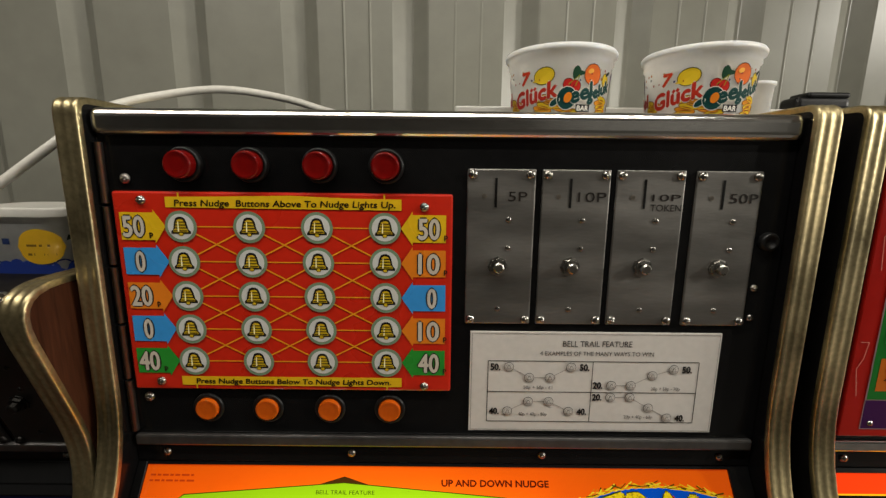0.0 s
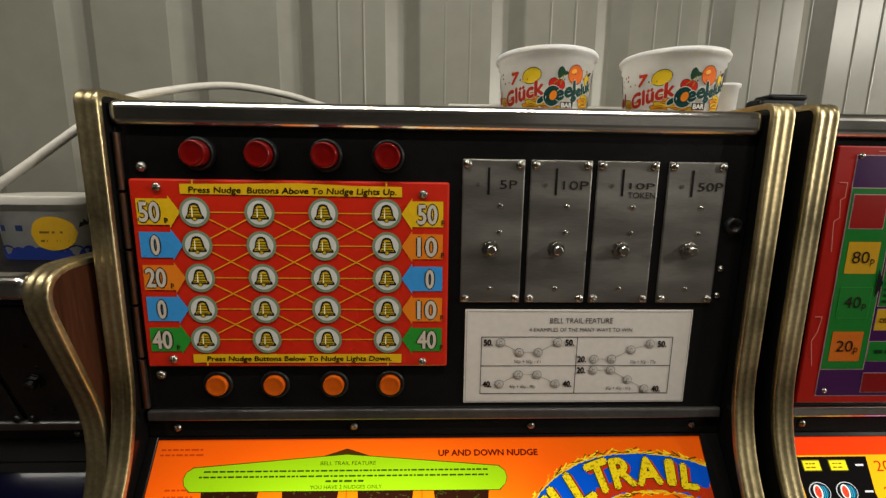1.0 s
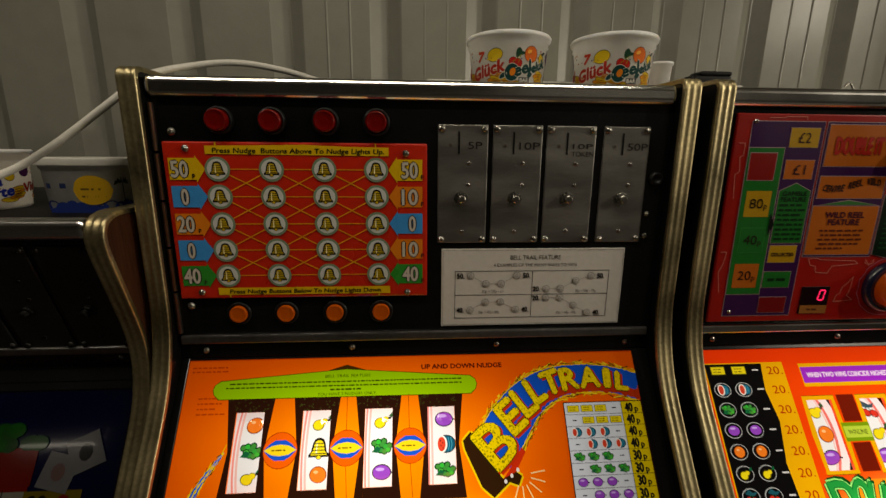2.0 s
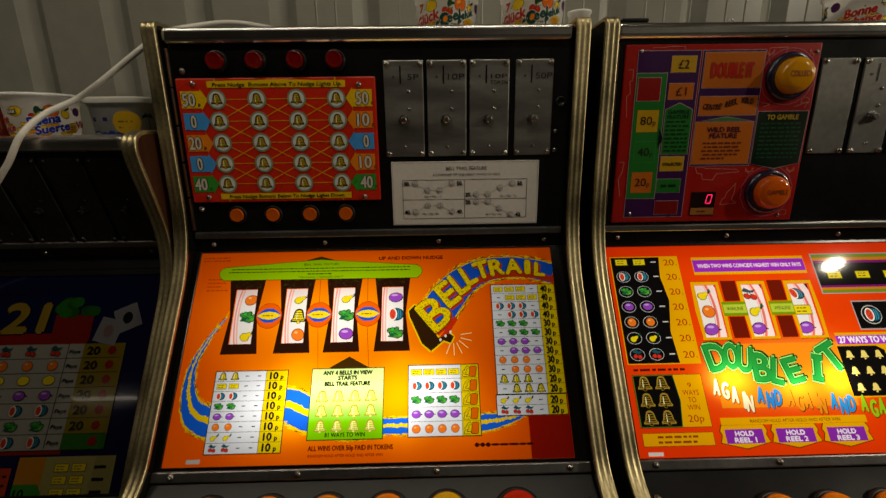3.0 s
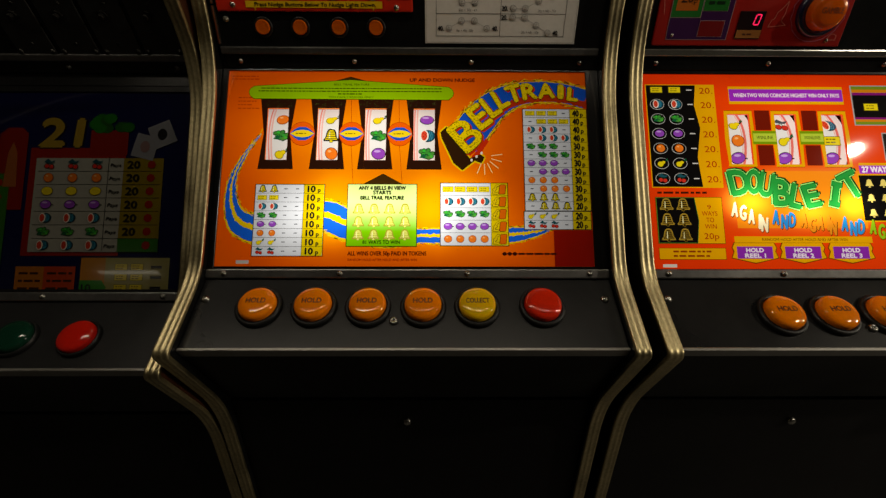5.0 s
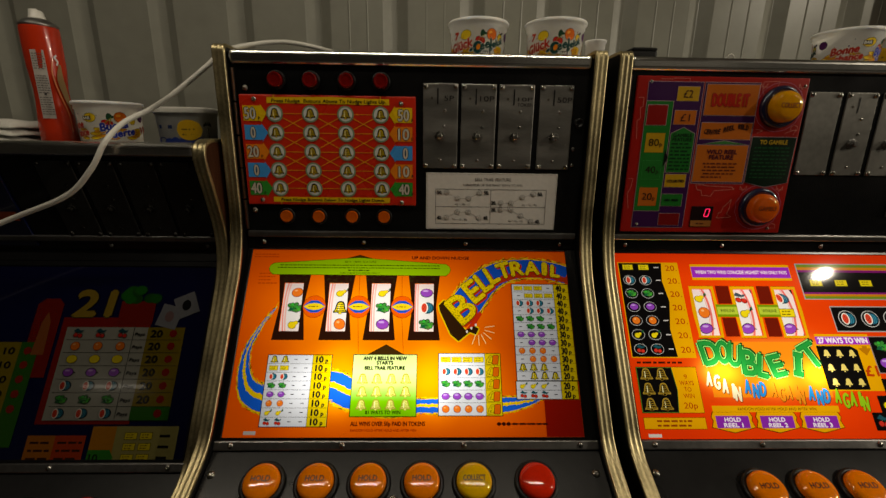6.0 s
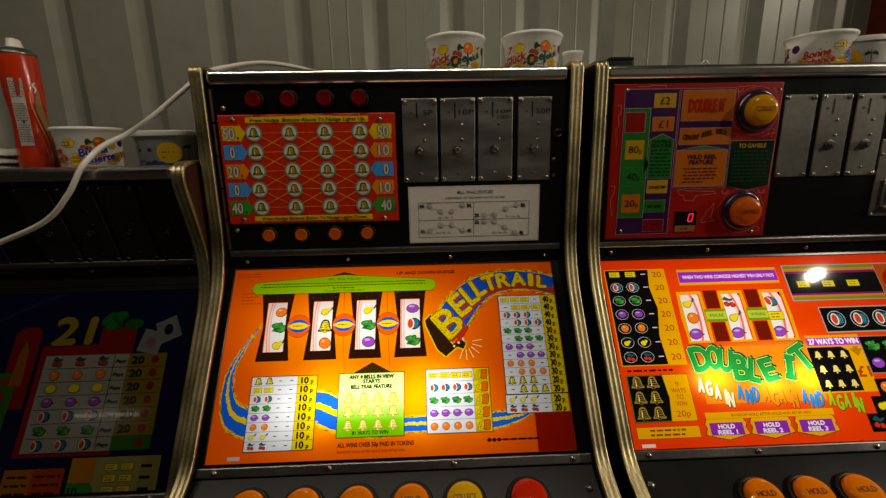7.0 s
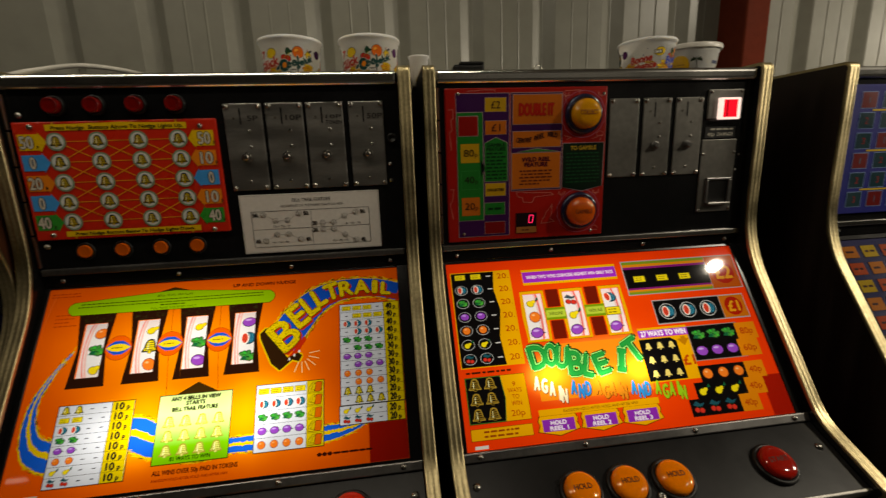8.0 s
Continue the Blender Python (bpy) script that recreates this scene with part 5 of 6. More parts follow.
for c in WIN:
    a.poly([(c - 0.0235, 0.0725), (c - 0.018, 0.0725), (c - 0.018, 0.1635), (c - 0.0225, 0.1635), (c - 0.0255, 0.118)], YY, 2)
    a.poly([(c + 0.018, 0.0725), (c + 0.0225, 0.0725), (c + 0.0245, 0.118), (c + 0.0225, 0.1635), (c + 0.018, 0.1635)], YY, 2)
    a.rect(c - 0.0235, c + 0.0225, 0.0695, 0.075, YY, 3), a.rect(c - 0.0235, c + 0.0225, 0.161, 0.1655, YY, 3)
    a.line([(c - 0.0235, 0.0695), (c + 0.0225, 0.0695)], 0.0007, (120, 60, 5), 4), a.line([(c - 0.0235, 0.1655), (c + 0.0225, 0.1655)], 0.0007, (120, 60, 5), 4)
for c in ((WIN[0] + WIN[1]) / 2, (WIN[1] + WIN[2]) / 2):
    for v0, v1 in ((0.069, 0.103), (0.129, 0.163)):
        a.rect(c - 0.0125, c + 0.0125, v0, v1, (112, 22, 6), 5)
    a.rect(c - 0.0195, c + 0.0195, 0.1045, 0.1275, (120, 150, 15), 6), a.rect(c - 0.0185, c + 0.0185, 0.109, 0.123, (185, 205, 60), 7)
    a.text("WINLINE", c, 0.116, 0.006, (40, 50, 8), 8, width=0.027)
a.done("reel_surround", gl, "yellow frames and green win line")
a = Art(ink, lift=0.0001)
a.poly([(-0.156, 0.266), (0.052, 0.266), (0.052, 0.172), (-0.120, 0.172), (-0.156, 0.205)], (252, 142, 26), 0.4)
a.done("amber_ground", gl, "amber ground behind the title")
# weak backlight in this corner, painted as a darker red sheet
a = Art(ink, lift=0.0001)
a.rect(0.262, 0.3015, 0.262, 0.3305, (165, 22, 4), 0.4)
a.done("unlit_corner", gl)
for ch, u, v, h, w, rot in (("D", -0.1425, 0.191, 0.040, 0.030, 8), ("O", -0.1185, 0.190, 0.038, 0.022, -6), ("U", -0.0985, 0.195, 0.038, 0.022, -14), ("B", -0.0755, 0.208, 0.042, 0.026, -4), ("L", -0.0525, 0.214, 0.038, 0.018, -16), ("E", -0.0285, 0.213, 0.036, 0.023, 12), ("I", 0.0105, 0.211, 0.036, 0.007, -14), ("T", 0.0375, 0.195, 0.042, 0.030, 26)):
    a = Art(ink, lift=0.0005)
    for off, c, l, f in ((0.0045, (10, 62, 20), 2, 0.0034), (0.0022, (14, 90, 30), 3, 0.0034), (0.0, (6, 60, 20), 4, 0.0044), (0.0, (165, 245, 125), 6, 0.0036), (0.0, (12, 112, 42), 8, 0.0021), (0.0, (30, 150, 58), 10, 0.0008)):
        a.text(ch, u - 0.006 + off * 0.8, v - off * 0.6, h, c, l, width=w, turn=rot, fat=f)
        if ch == "I":
            for e in (-1, 1):
                t = radians(rot)
                x, y = u - 0.006 + off * 0.8 - e * math.sin(t) * h * 0.46, v - off * 0.6 - e * math.cos(t) * h * 0.46
                a.line([(x - math.cos(t) * 0.0085, y + math.sin(t) * 0.0085), (x + math.cos(t) * 0.0085, y - math.sin(t) * 0.0085)], 0.005 + 2 * f, c, l + 0.4)
    a.done("title_letter", gl, "green tumbling letter with pale inline")
a = Art(ink, lift=0.0002)
u = -0.163
drop, hop = (-0.010, -0.006, -0.001, 0.006, 0.010), (-0.004, 0.002, -0.002, -0.003, 0.004)
for word, c in (("AGAIN", (250, 235, 190)), ("AND", (30, 140, 215)), ("AGAIN", (232, 140, 30)), ("AND", (30, 145, 215)), ("AGAIN", (150, 200, 30))):
    for k, ch in enumerate(word):
        f = (u + 0.163) / 0.28
        w = 0.003 if ch == "I" else 0.0090
        v = 0.2455 + 0.028 * f + (drop[k] if u < -0.11 else hop[k])
        a.text(ch, u + 0.0052, v + 0.001, 0.023, (110, 60, 8), 2, width=w, turn=-7, fat=0.0017)
        a.text(ch, u + 0.0045, v, 0.023, c, 3, width=w, turn=-7, fat=0.0011)
        u += 0.0068 if ch == "I" else 0.0128
    u += 0.0062
a.done("again_title", gl, "jumping coloured AGAIN AND AGAIN lettering")
for k in range(3):
    a = Art(ink, lift=0.0002 + 0.0006 * k)
    c = -0.1335 + 0.0755 * k
    a.poly([(c - 0.036, 0.2975), (c - 0.032, 0.2885), (c + 0.032, 0.2885), (c + 0.036, 0.2975), (c + 0.0335, 0.303), (c + 0.0375, 0.314), (c, 0.3225), (c - 0.0375, 0.314), (c - 0.0335, 0.303)], (110, 55, 5), 1)
    a.poly([(c - 0.0345, 0.2975), (c - 0.031, 0.2898), (c + 0.031, 0.2898), (c + 0.0345, 0.2975), (c + 0.032, 0.303), (c + 0.036, 0.3132), (c, 0.3212), (c - 0.036, 0.3132), (c - 0.032, 0.303)], YY, 2)
    a.rect(c - 0.028, c + 0.028, 0.2955, 0.3145, (140, 40, 170), 3)
    a.text("HOLD", c, 0.3012, 0.0062, (240, 225, 240), 4, width=0.027, fat=0.0005)
    a.text("REEL %d" % (k + 1), c, 0.3098, 0.0062, (240, 225, 240), 4, width=0.032, fat=0.0005)
    a.done("hold_sign", gl, "purple HOLD REEL sign in a yellow frame")
a = Art(ink, lift=0.0022)
a.rect(-0.165, 0.053, 0.2795, 0.2895, YY, 1)
a.text("RANDOM HOLD AFTER HOLD AND AFTER WIN", -0.054, 0.2845, 0.0046, (110, 60, 8), 2, width=0.135)
a.done("hold_heading", gl)
a = Art(ink, lift=0.0002)
SIL = (170, 165, 160)
a.rect(0.0545, 0.2985, 0.0235, 0.094, SIL, 1)
for v0, v1, c in ((0.0255, 0.031, (120, 140, 30)), (0.031, 0.0365, (215, 130, 20)), (0.0365, 0.041, (130, 20, 110)), (0.041, 0.08, KK), (0.08, 0.0835, (130, 20, 110)), (0.0835, 0.0875, (215, 130, 20)), (0.0875, 0.0925, (120, 140, 30))):
    a.rect(0.0565, 0.2335, v0, v1, c, 2)
a.rect(0.2345, 0.2965, 0.0255, 0.0925, (185, 80, 14), 2)
a.oval(0.2655, 0.06, 0.024, 0.024, (170, 30, 8), 3, n=28), a.text("£2", 0.2655, 0.06, 0.026, (225, 150, 25), 4, width=0.034, fat=0.0012)
for u in (0.085, 0.133, 0.181):
    bar(a, u, 0.062, 0.0105, 3)
a.rect(0.096, 0.289, 0.1065, 0.154, SIL, 1)
a.rect(0.0975, 0.235, 0.1085, 0.152, KK, 2), a.rect(0.236, 0.2875, 0.1085, 0.152, (200, 105, 16), 2)
a.oval(0.2615, 0.13, 0.0185, 0.0185, (170, 30, 8), 3, n=28), a.text("£1", 0.2615, 0.13, 0.02, (225, 150, 25), 4, width=0.022, fat=0.001)
for u in (0.122, 0.165, 0.207):
    a.oval(u, 0.13, 0.0165, 0.0155, (200, 200, 195), 3, n=18), a.oval(u, 0.13, 0.0152, 0.0142, KK, 4, n=18), melon(a, u, 0.13, 0.0135, 5)
a.done("jackpot_print", gl, "black jackpot boxes with prize roundels")
a = Art(ink, lift=0.0002)
a.rect(0.051, 0.149, 0.158, 0.1625, YY, 1), a.rect(0.051, 0.149, 0.1625, 0.176, (165, 50, 195), 1)
a.text("27 WAYS TO WIN", 0.1, 0.169, 0.0095, (250, 235, 245), 2, width=0.09, fat=0.0007)
a.rect(0.047, 0.1475, 0.1765, 0.2555, YY, 1)
a.poly([(0.048, 0.2535), (0.1215, 0.2535), (0.1215, 0.186), (0.11, 0.179), (0.048, 0.179)], KK, 2)
for r in range(3):
    for k in range(3):
        bell(a, 0.063 + 0.023 * k, 0.192 + 0.0245 * r, 0.0082, 3, fill=(235, 210, 110), bands=False)
a.poly([(0.123, 0.183), (0.131, 0.183), (0.131, 0.179), (0.14, 0.179), (0.14, 0.183), (0.147, 0.183), (0.135, 0.196)], (190, 120, 10), 3)
a.text("£1", 0.1345, 0.222, 0.017, (190, 60, 10), 3, width=0.022, fat=0.0009)
a.done("ways_box", gl, "black bell box headed 27 WAYS TO WIN")
a = Art(ink, lift=0.0002)
a.rect(0.1475, 0.253, 0.1615, 0.2265, (150, 130, 120), 1), a.rect(0.149, 0.252, 0.163, 0.225, KK, 2)
a.rect(0.247, 0.289, 0.1635, 0.1945, (225, 130, 15), 3), a.rect(0.241, 0.283, 0.194, 0.2255, (225, 130, 15), 3)
a.text("80p", 0.268, 0.179, 0.012, (170, 24, 6), 4, width=0.026), a.text("60p", 0.263, 0.21, 0.012, (170, 24, 6), 4, width=0.026)
for sy, v, u0 in ((grapes, 0.179, 0.168), (plum, 0.209, 0.165)):
    for k in range(3):
        sy(a, u0 + 0.031 * k, v, 0.0125, 5)
for sy, v, u0, vu in ((orange, 0.2495, 0.164, 0.259), (pear, 0.2775, 0.146, 0.248), (cherry, 0.3045, 0.127, 0.227)):
    a.rect(u0 - 0.018, vu - 0.018, v - 0.0142, v + 0.0142, KK, 2), a.rect(vu - 0.021, vu + 0.017, v - 0.0145, v + 0.0145, (225, 130, 15), 3)
    a.text("40p", vu - 0.002, v, 0.011, (170, 24, 6), 4, width=0.024)
    for k in range(3):
        sy(a, u0 + 0.031 * k - 0.003, v, 0.0118, 5)
a.done("side_pay_print", gl, "stepped black pay boxes with fruit triples")
for u, v, c, t in ((-0.1325, 0.064, (238, 126, 8), "HOLD"), (-0.0565, 0.064, (238, 126, 8), "HOLD"), (0.0185, 0.064, (238, 126, 8), "HOLD"), (0.197, 0.063, (150, 22, 10), "START")):
    push_button(mcC, cP, u, v, 0.0266, 0.0185, c, t, rim=0.0068, label="round push button with a domed cap")
for u, v in ((-0.288, 0.036), (0.297, 0.044)):
    screw(deckC, u, v, 0.0062)
part("deck_lock", lathe(bmesh.new(), [(0.006, 0), (0.006, 0.0035), (0.0045, 0.005), (0.002, 0.005), (0.002, 0.0035), (0, 0.0035)], 20), SCREW, mcC, "small nickel lock", cP @ Matrix.Translation((-0.012, -0.085, 0)), True)
for mach, mm in ((mc, slope((0.16, 0.794), (0.16, 0.02))), (mcC, slope((0.16, 0.794), (0.16, 0.02)))):
    part("door_lock", lathe(bmesh.new(), [(0.007, 0), (0.007, 0.004), (0.005, 0.006), (0, 0.006)], 16), SCREW, mach, "small nickel lock", mm @ Matrix.Translation((0.0, -0.05, 0)), True)

# ---- the lower unlit machine ----
PROFILE_A = [(0.822, 1.483), (0.335, 1.483), (0.398, 1.2933), (0.19, 0.975), (0.085, 0.93), (0.167, 0.76), (0.167, 0.02)]
AX = -0.661
mcA, aU, aG, aP, upA, deckA, (il, ir, n1, n2, n3) = cabinet("lower unlit fruit machine with dark blue glass and brass trim", AX, -0.986, -0.3275, PROFILE_A, DULL, WOOD, 0.05)
# the glass starts a little below the kink, under a plain black strip
aG, n2 = aG @ Matrix.Translation((0, -0.0219, 0)), n2 - 0.0219
part("top_mask", box(bmesh.new(), il, ir, 0.0005, 0.0205, -0.012, -0.0004, 0.0006, 1), BLACK, mcA, "", aG)
# plate colour darkened to stand for the low light on this machine
OFF = material("darkened_coin_plate", (0.022, 0.0215, 0.020, 1), 0.42, metal=0.4, spread=0.3, scale=26, bump=0.1)
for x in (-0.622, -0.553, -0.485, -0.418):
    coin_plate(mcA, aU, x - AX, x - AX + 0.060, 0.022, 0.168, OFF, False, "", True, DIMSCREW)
# last factor of these inks puts the missing backlight into their colour
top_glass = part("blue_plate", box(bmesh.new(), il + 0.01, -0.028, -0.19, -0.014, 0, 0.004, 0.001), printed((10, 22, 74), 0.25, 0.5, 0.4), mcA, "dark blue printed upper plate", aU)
a = Art(printed, lift=0.0042)
a.rect(il + 0.02, -0.034, 0.118, 0.136, (150, 60, 14), 1)
a.rect(il + 0.05, -0.1, 0.03, 0.1, (120, 20, 12), 1)
a.done("blue_plate_print", top_glass)
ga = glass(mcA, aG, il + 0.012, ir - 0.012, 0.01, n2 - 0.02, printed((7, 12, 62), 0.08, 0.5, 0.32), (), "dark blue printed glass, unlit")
bezel(mcA, aG, il, ir, il + 0.012, ir - 0.012, 0.01, n2 - 0.02, n2 - 0.016)
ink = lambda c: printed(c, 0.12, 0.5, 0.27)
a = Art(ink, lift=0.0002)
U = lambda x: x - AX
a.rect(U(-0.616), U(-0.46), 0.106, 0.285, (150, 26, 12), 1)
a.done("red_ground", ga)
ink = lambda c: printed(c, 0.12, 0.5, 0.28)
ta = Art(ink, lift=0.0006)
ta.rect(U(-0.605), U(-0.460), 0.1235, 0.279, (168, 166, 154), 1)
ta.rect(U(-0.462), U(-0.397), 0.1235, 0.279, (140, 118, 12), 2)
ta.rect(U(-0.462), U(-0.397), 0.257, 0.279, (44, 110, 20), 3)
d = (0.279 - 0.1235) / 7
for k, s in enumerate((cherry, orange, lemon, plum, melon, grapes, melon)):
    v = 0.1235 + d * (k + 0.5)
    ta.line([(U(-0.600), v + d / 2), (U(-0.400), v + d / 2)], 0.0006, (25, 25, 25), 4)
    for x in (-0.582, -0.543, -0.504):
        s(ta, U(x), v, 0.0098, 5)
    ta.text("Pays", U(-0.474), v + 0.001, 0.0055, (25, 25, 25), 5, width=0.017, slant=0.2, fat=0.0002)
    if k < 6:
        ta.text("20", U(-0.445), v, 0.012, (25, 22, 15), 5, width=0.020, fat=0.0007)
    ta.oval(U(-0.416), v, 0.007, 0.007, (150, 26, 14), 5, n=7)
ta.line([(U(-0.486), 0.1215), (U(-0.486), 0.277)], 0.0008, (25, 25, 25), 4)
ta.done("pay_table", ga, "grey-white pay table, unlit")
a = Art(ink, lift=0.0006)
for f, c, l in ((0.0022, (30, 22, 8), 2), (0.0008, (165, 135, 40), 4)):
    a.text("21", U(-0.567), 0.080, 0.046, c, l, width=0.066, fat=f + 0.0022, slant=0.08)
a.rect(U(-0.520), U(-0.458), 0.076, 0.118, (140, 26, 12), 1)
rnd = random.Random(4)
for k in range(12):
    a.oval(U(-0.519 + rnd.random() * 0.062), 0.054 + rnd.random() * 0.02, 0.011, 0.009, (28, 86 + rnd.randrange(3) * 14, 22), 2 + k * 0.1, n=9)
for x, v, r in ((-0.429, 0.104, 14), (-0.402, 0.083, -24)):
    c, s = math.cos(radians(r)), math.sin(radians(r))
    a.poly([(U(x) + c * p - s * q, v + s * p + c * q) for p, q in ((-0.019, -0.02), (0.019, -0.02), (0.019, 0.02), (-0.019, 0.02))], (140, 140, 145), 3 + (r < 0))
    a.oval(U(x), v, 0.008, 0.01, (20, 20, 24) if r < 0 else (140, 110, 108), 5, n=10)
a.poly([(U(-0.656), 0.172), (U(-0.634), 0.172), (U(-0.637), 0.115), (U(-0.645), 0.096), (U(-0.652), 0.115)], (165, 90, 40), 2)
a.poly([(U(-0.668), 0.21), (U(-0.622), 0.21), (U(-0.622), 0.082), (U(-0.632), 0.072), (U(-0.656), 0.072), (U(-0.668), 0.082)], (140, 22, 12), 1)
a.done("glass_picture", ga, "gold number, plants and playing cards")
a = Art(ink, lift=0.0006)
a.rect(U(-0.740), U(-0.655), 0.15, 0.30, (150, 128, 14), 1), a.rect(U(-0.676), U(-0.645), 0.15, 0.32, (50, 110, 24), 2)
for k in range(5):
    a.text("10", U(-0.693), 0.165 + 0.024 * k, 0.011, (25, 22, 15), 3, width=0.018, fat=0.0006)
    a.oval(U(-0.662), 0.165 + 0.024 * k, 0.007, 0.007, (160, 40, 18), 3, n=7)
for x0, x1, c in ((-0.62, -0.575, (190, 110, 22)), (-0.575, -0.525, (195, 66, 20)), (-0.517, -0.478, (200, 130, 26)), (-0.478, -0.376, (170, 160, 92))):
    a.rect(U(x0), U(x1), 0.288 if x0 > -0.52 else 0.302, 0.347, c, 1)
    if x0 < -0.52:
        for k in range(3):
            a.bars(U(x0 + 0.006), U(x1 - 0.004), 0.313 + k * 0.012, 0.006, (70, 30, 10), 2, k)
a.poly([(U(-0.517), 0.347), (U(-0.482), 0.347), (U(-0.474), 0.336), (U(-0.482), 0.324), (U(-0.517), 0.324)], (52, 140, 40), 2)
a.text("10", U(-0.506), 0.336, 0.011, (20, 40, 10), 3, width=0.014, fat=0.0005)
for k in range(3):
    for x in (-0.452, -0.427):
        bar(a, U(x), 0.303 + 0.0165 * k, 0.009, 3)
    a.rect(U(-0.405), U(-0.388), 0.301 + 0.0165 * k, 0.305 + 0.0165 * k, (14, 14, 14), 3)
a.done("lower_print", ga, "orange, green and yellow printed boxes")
for x, c, t in ((-0.4755, (190, 26, 12), ""), (-0.5685, (8, 46, 32), "")):
    push_button(mcA, aP, U(x), 0.0655, 0.0255, 0.0165, c, t, rim=0.0042, label="round push button with a domed cap")
for k in range(4):
    push_button(mcA, aP, U(-0.66 - 0.075 * k), 0.0655, 0.0255, 0.0165, (170, 80, 12), "", rim=0.0042)

# ---- the machine at the end of the row ----
DX = 1.515
mcD, dU, dG, dP, upD, deckD, (il, ir, n1, n2, n3) = cabinet("unlit fruit machine with blue glass and mahogany side", DX, 1.192, 1.852, PROFILE, CHROME, SHADEDWOOD)
# inks here are darkened in place of missing backlight
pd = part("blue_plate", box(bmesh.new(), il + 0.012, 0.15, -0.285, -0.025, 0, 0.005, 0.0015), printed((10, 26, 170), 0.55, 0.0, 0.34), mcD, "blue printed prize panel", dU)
a = Art(printed, lift=0.0052)
for r in range(6):
    for k in range(6):
        u, v = il + 0.032 + 0.05 * k, 0.04 + 0.04 * r
        a.card(u, u + 0.034, v, v + 0.030, (96, 14, 14) if (r + k) % 3 == 0 else (12, 46, 54), (110, 130, 175), 0.0014, 1)
        a.text(("1", "2", "3")[(r + k) % 3], u + 0.017, v + 0.015, 0.013, (140, 30, 24) if (r + k) % 3 else (70, 100, 120), 3)
    if r % 2:
        a.rect(il + 0.06, 0.1, 0.033 + 0.04 * r, 0.0365 + 0.04 * r, (190, 160, 30), 1)
a.done("prize_print", pd, "grid of outlined prize boxes")
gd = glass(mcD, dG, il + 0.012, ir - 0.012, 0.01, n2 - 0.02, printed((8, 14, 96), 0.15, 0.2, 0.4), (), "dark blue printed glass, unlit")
bezel(mcD, dG, il, ir, il + 0.012, ir - 0.012, 0.01, n2 - 0.02, n2 - 0.016)
for r in range(8):
    for k in range(4):
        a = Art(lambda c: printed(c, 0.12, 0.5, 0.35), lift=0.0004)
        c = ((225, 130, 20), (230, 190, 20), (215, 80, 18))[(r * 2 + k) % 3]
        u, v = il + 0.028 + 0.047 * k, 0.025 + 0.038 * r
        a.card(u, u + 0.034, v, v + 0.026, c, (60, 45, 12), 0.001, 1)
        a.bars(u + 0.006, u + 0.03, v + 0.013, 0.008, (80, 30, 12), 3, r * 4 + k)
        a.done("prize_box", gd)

# ---- things on top of the machines ----
TOP, TOP_A = 1.6405, 1.4865


def tub_wall(r0, r1, h, wall=0.0012, rim=0.006):
    """Profile of a plastic tub: foot, wall with a step below the rolled rim, and inside."""
    return [(0, 0), (r0 - 0.003, 0), (r0, 0.002), (r0 + (r1 - r0) * 0.8, h * 0.80), (r0 + (r1 - r0) * 0.8 + 0.002, h * 0.82), (r1, h - rim), (r1 + 0.0035, h - rim), (r1 + 0.0042, h - rim * 0.4), (r1 + 0.0025, h), (r1 - wall, h - 0.001), (r0 + (r1 - r0) * 0.8 - wall, h * 0.8), (r0 - wall, 0.004), (0, 0.004)]


def tub_print(r0, r1, h, turn):
    """Maps print onto a tub's wall: u round it in metres from its front, v down from the rim."""
    def warp(u, v, z):
        k = min(1, max(0, (h - v) / (h * 0.8)))
        r = r0 + (r1 - r0) * 0.8 * k + z
        t = -math.pi / 2 + radians(turn) + u / r1
        return (r * math.cos(t), r * math.sin(t), h - v)
    return warp


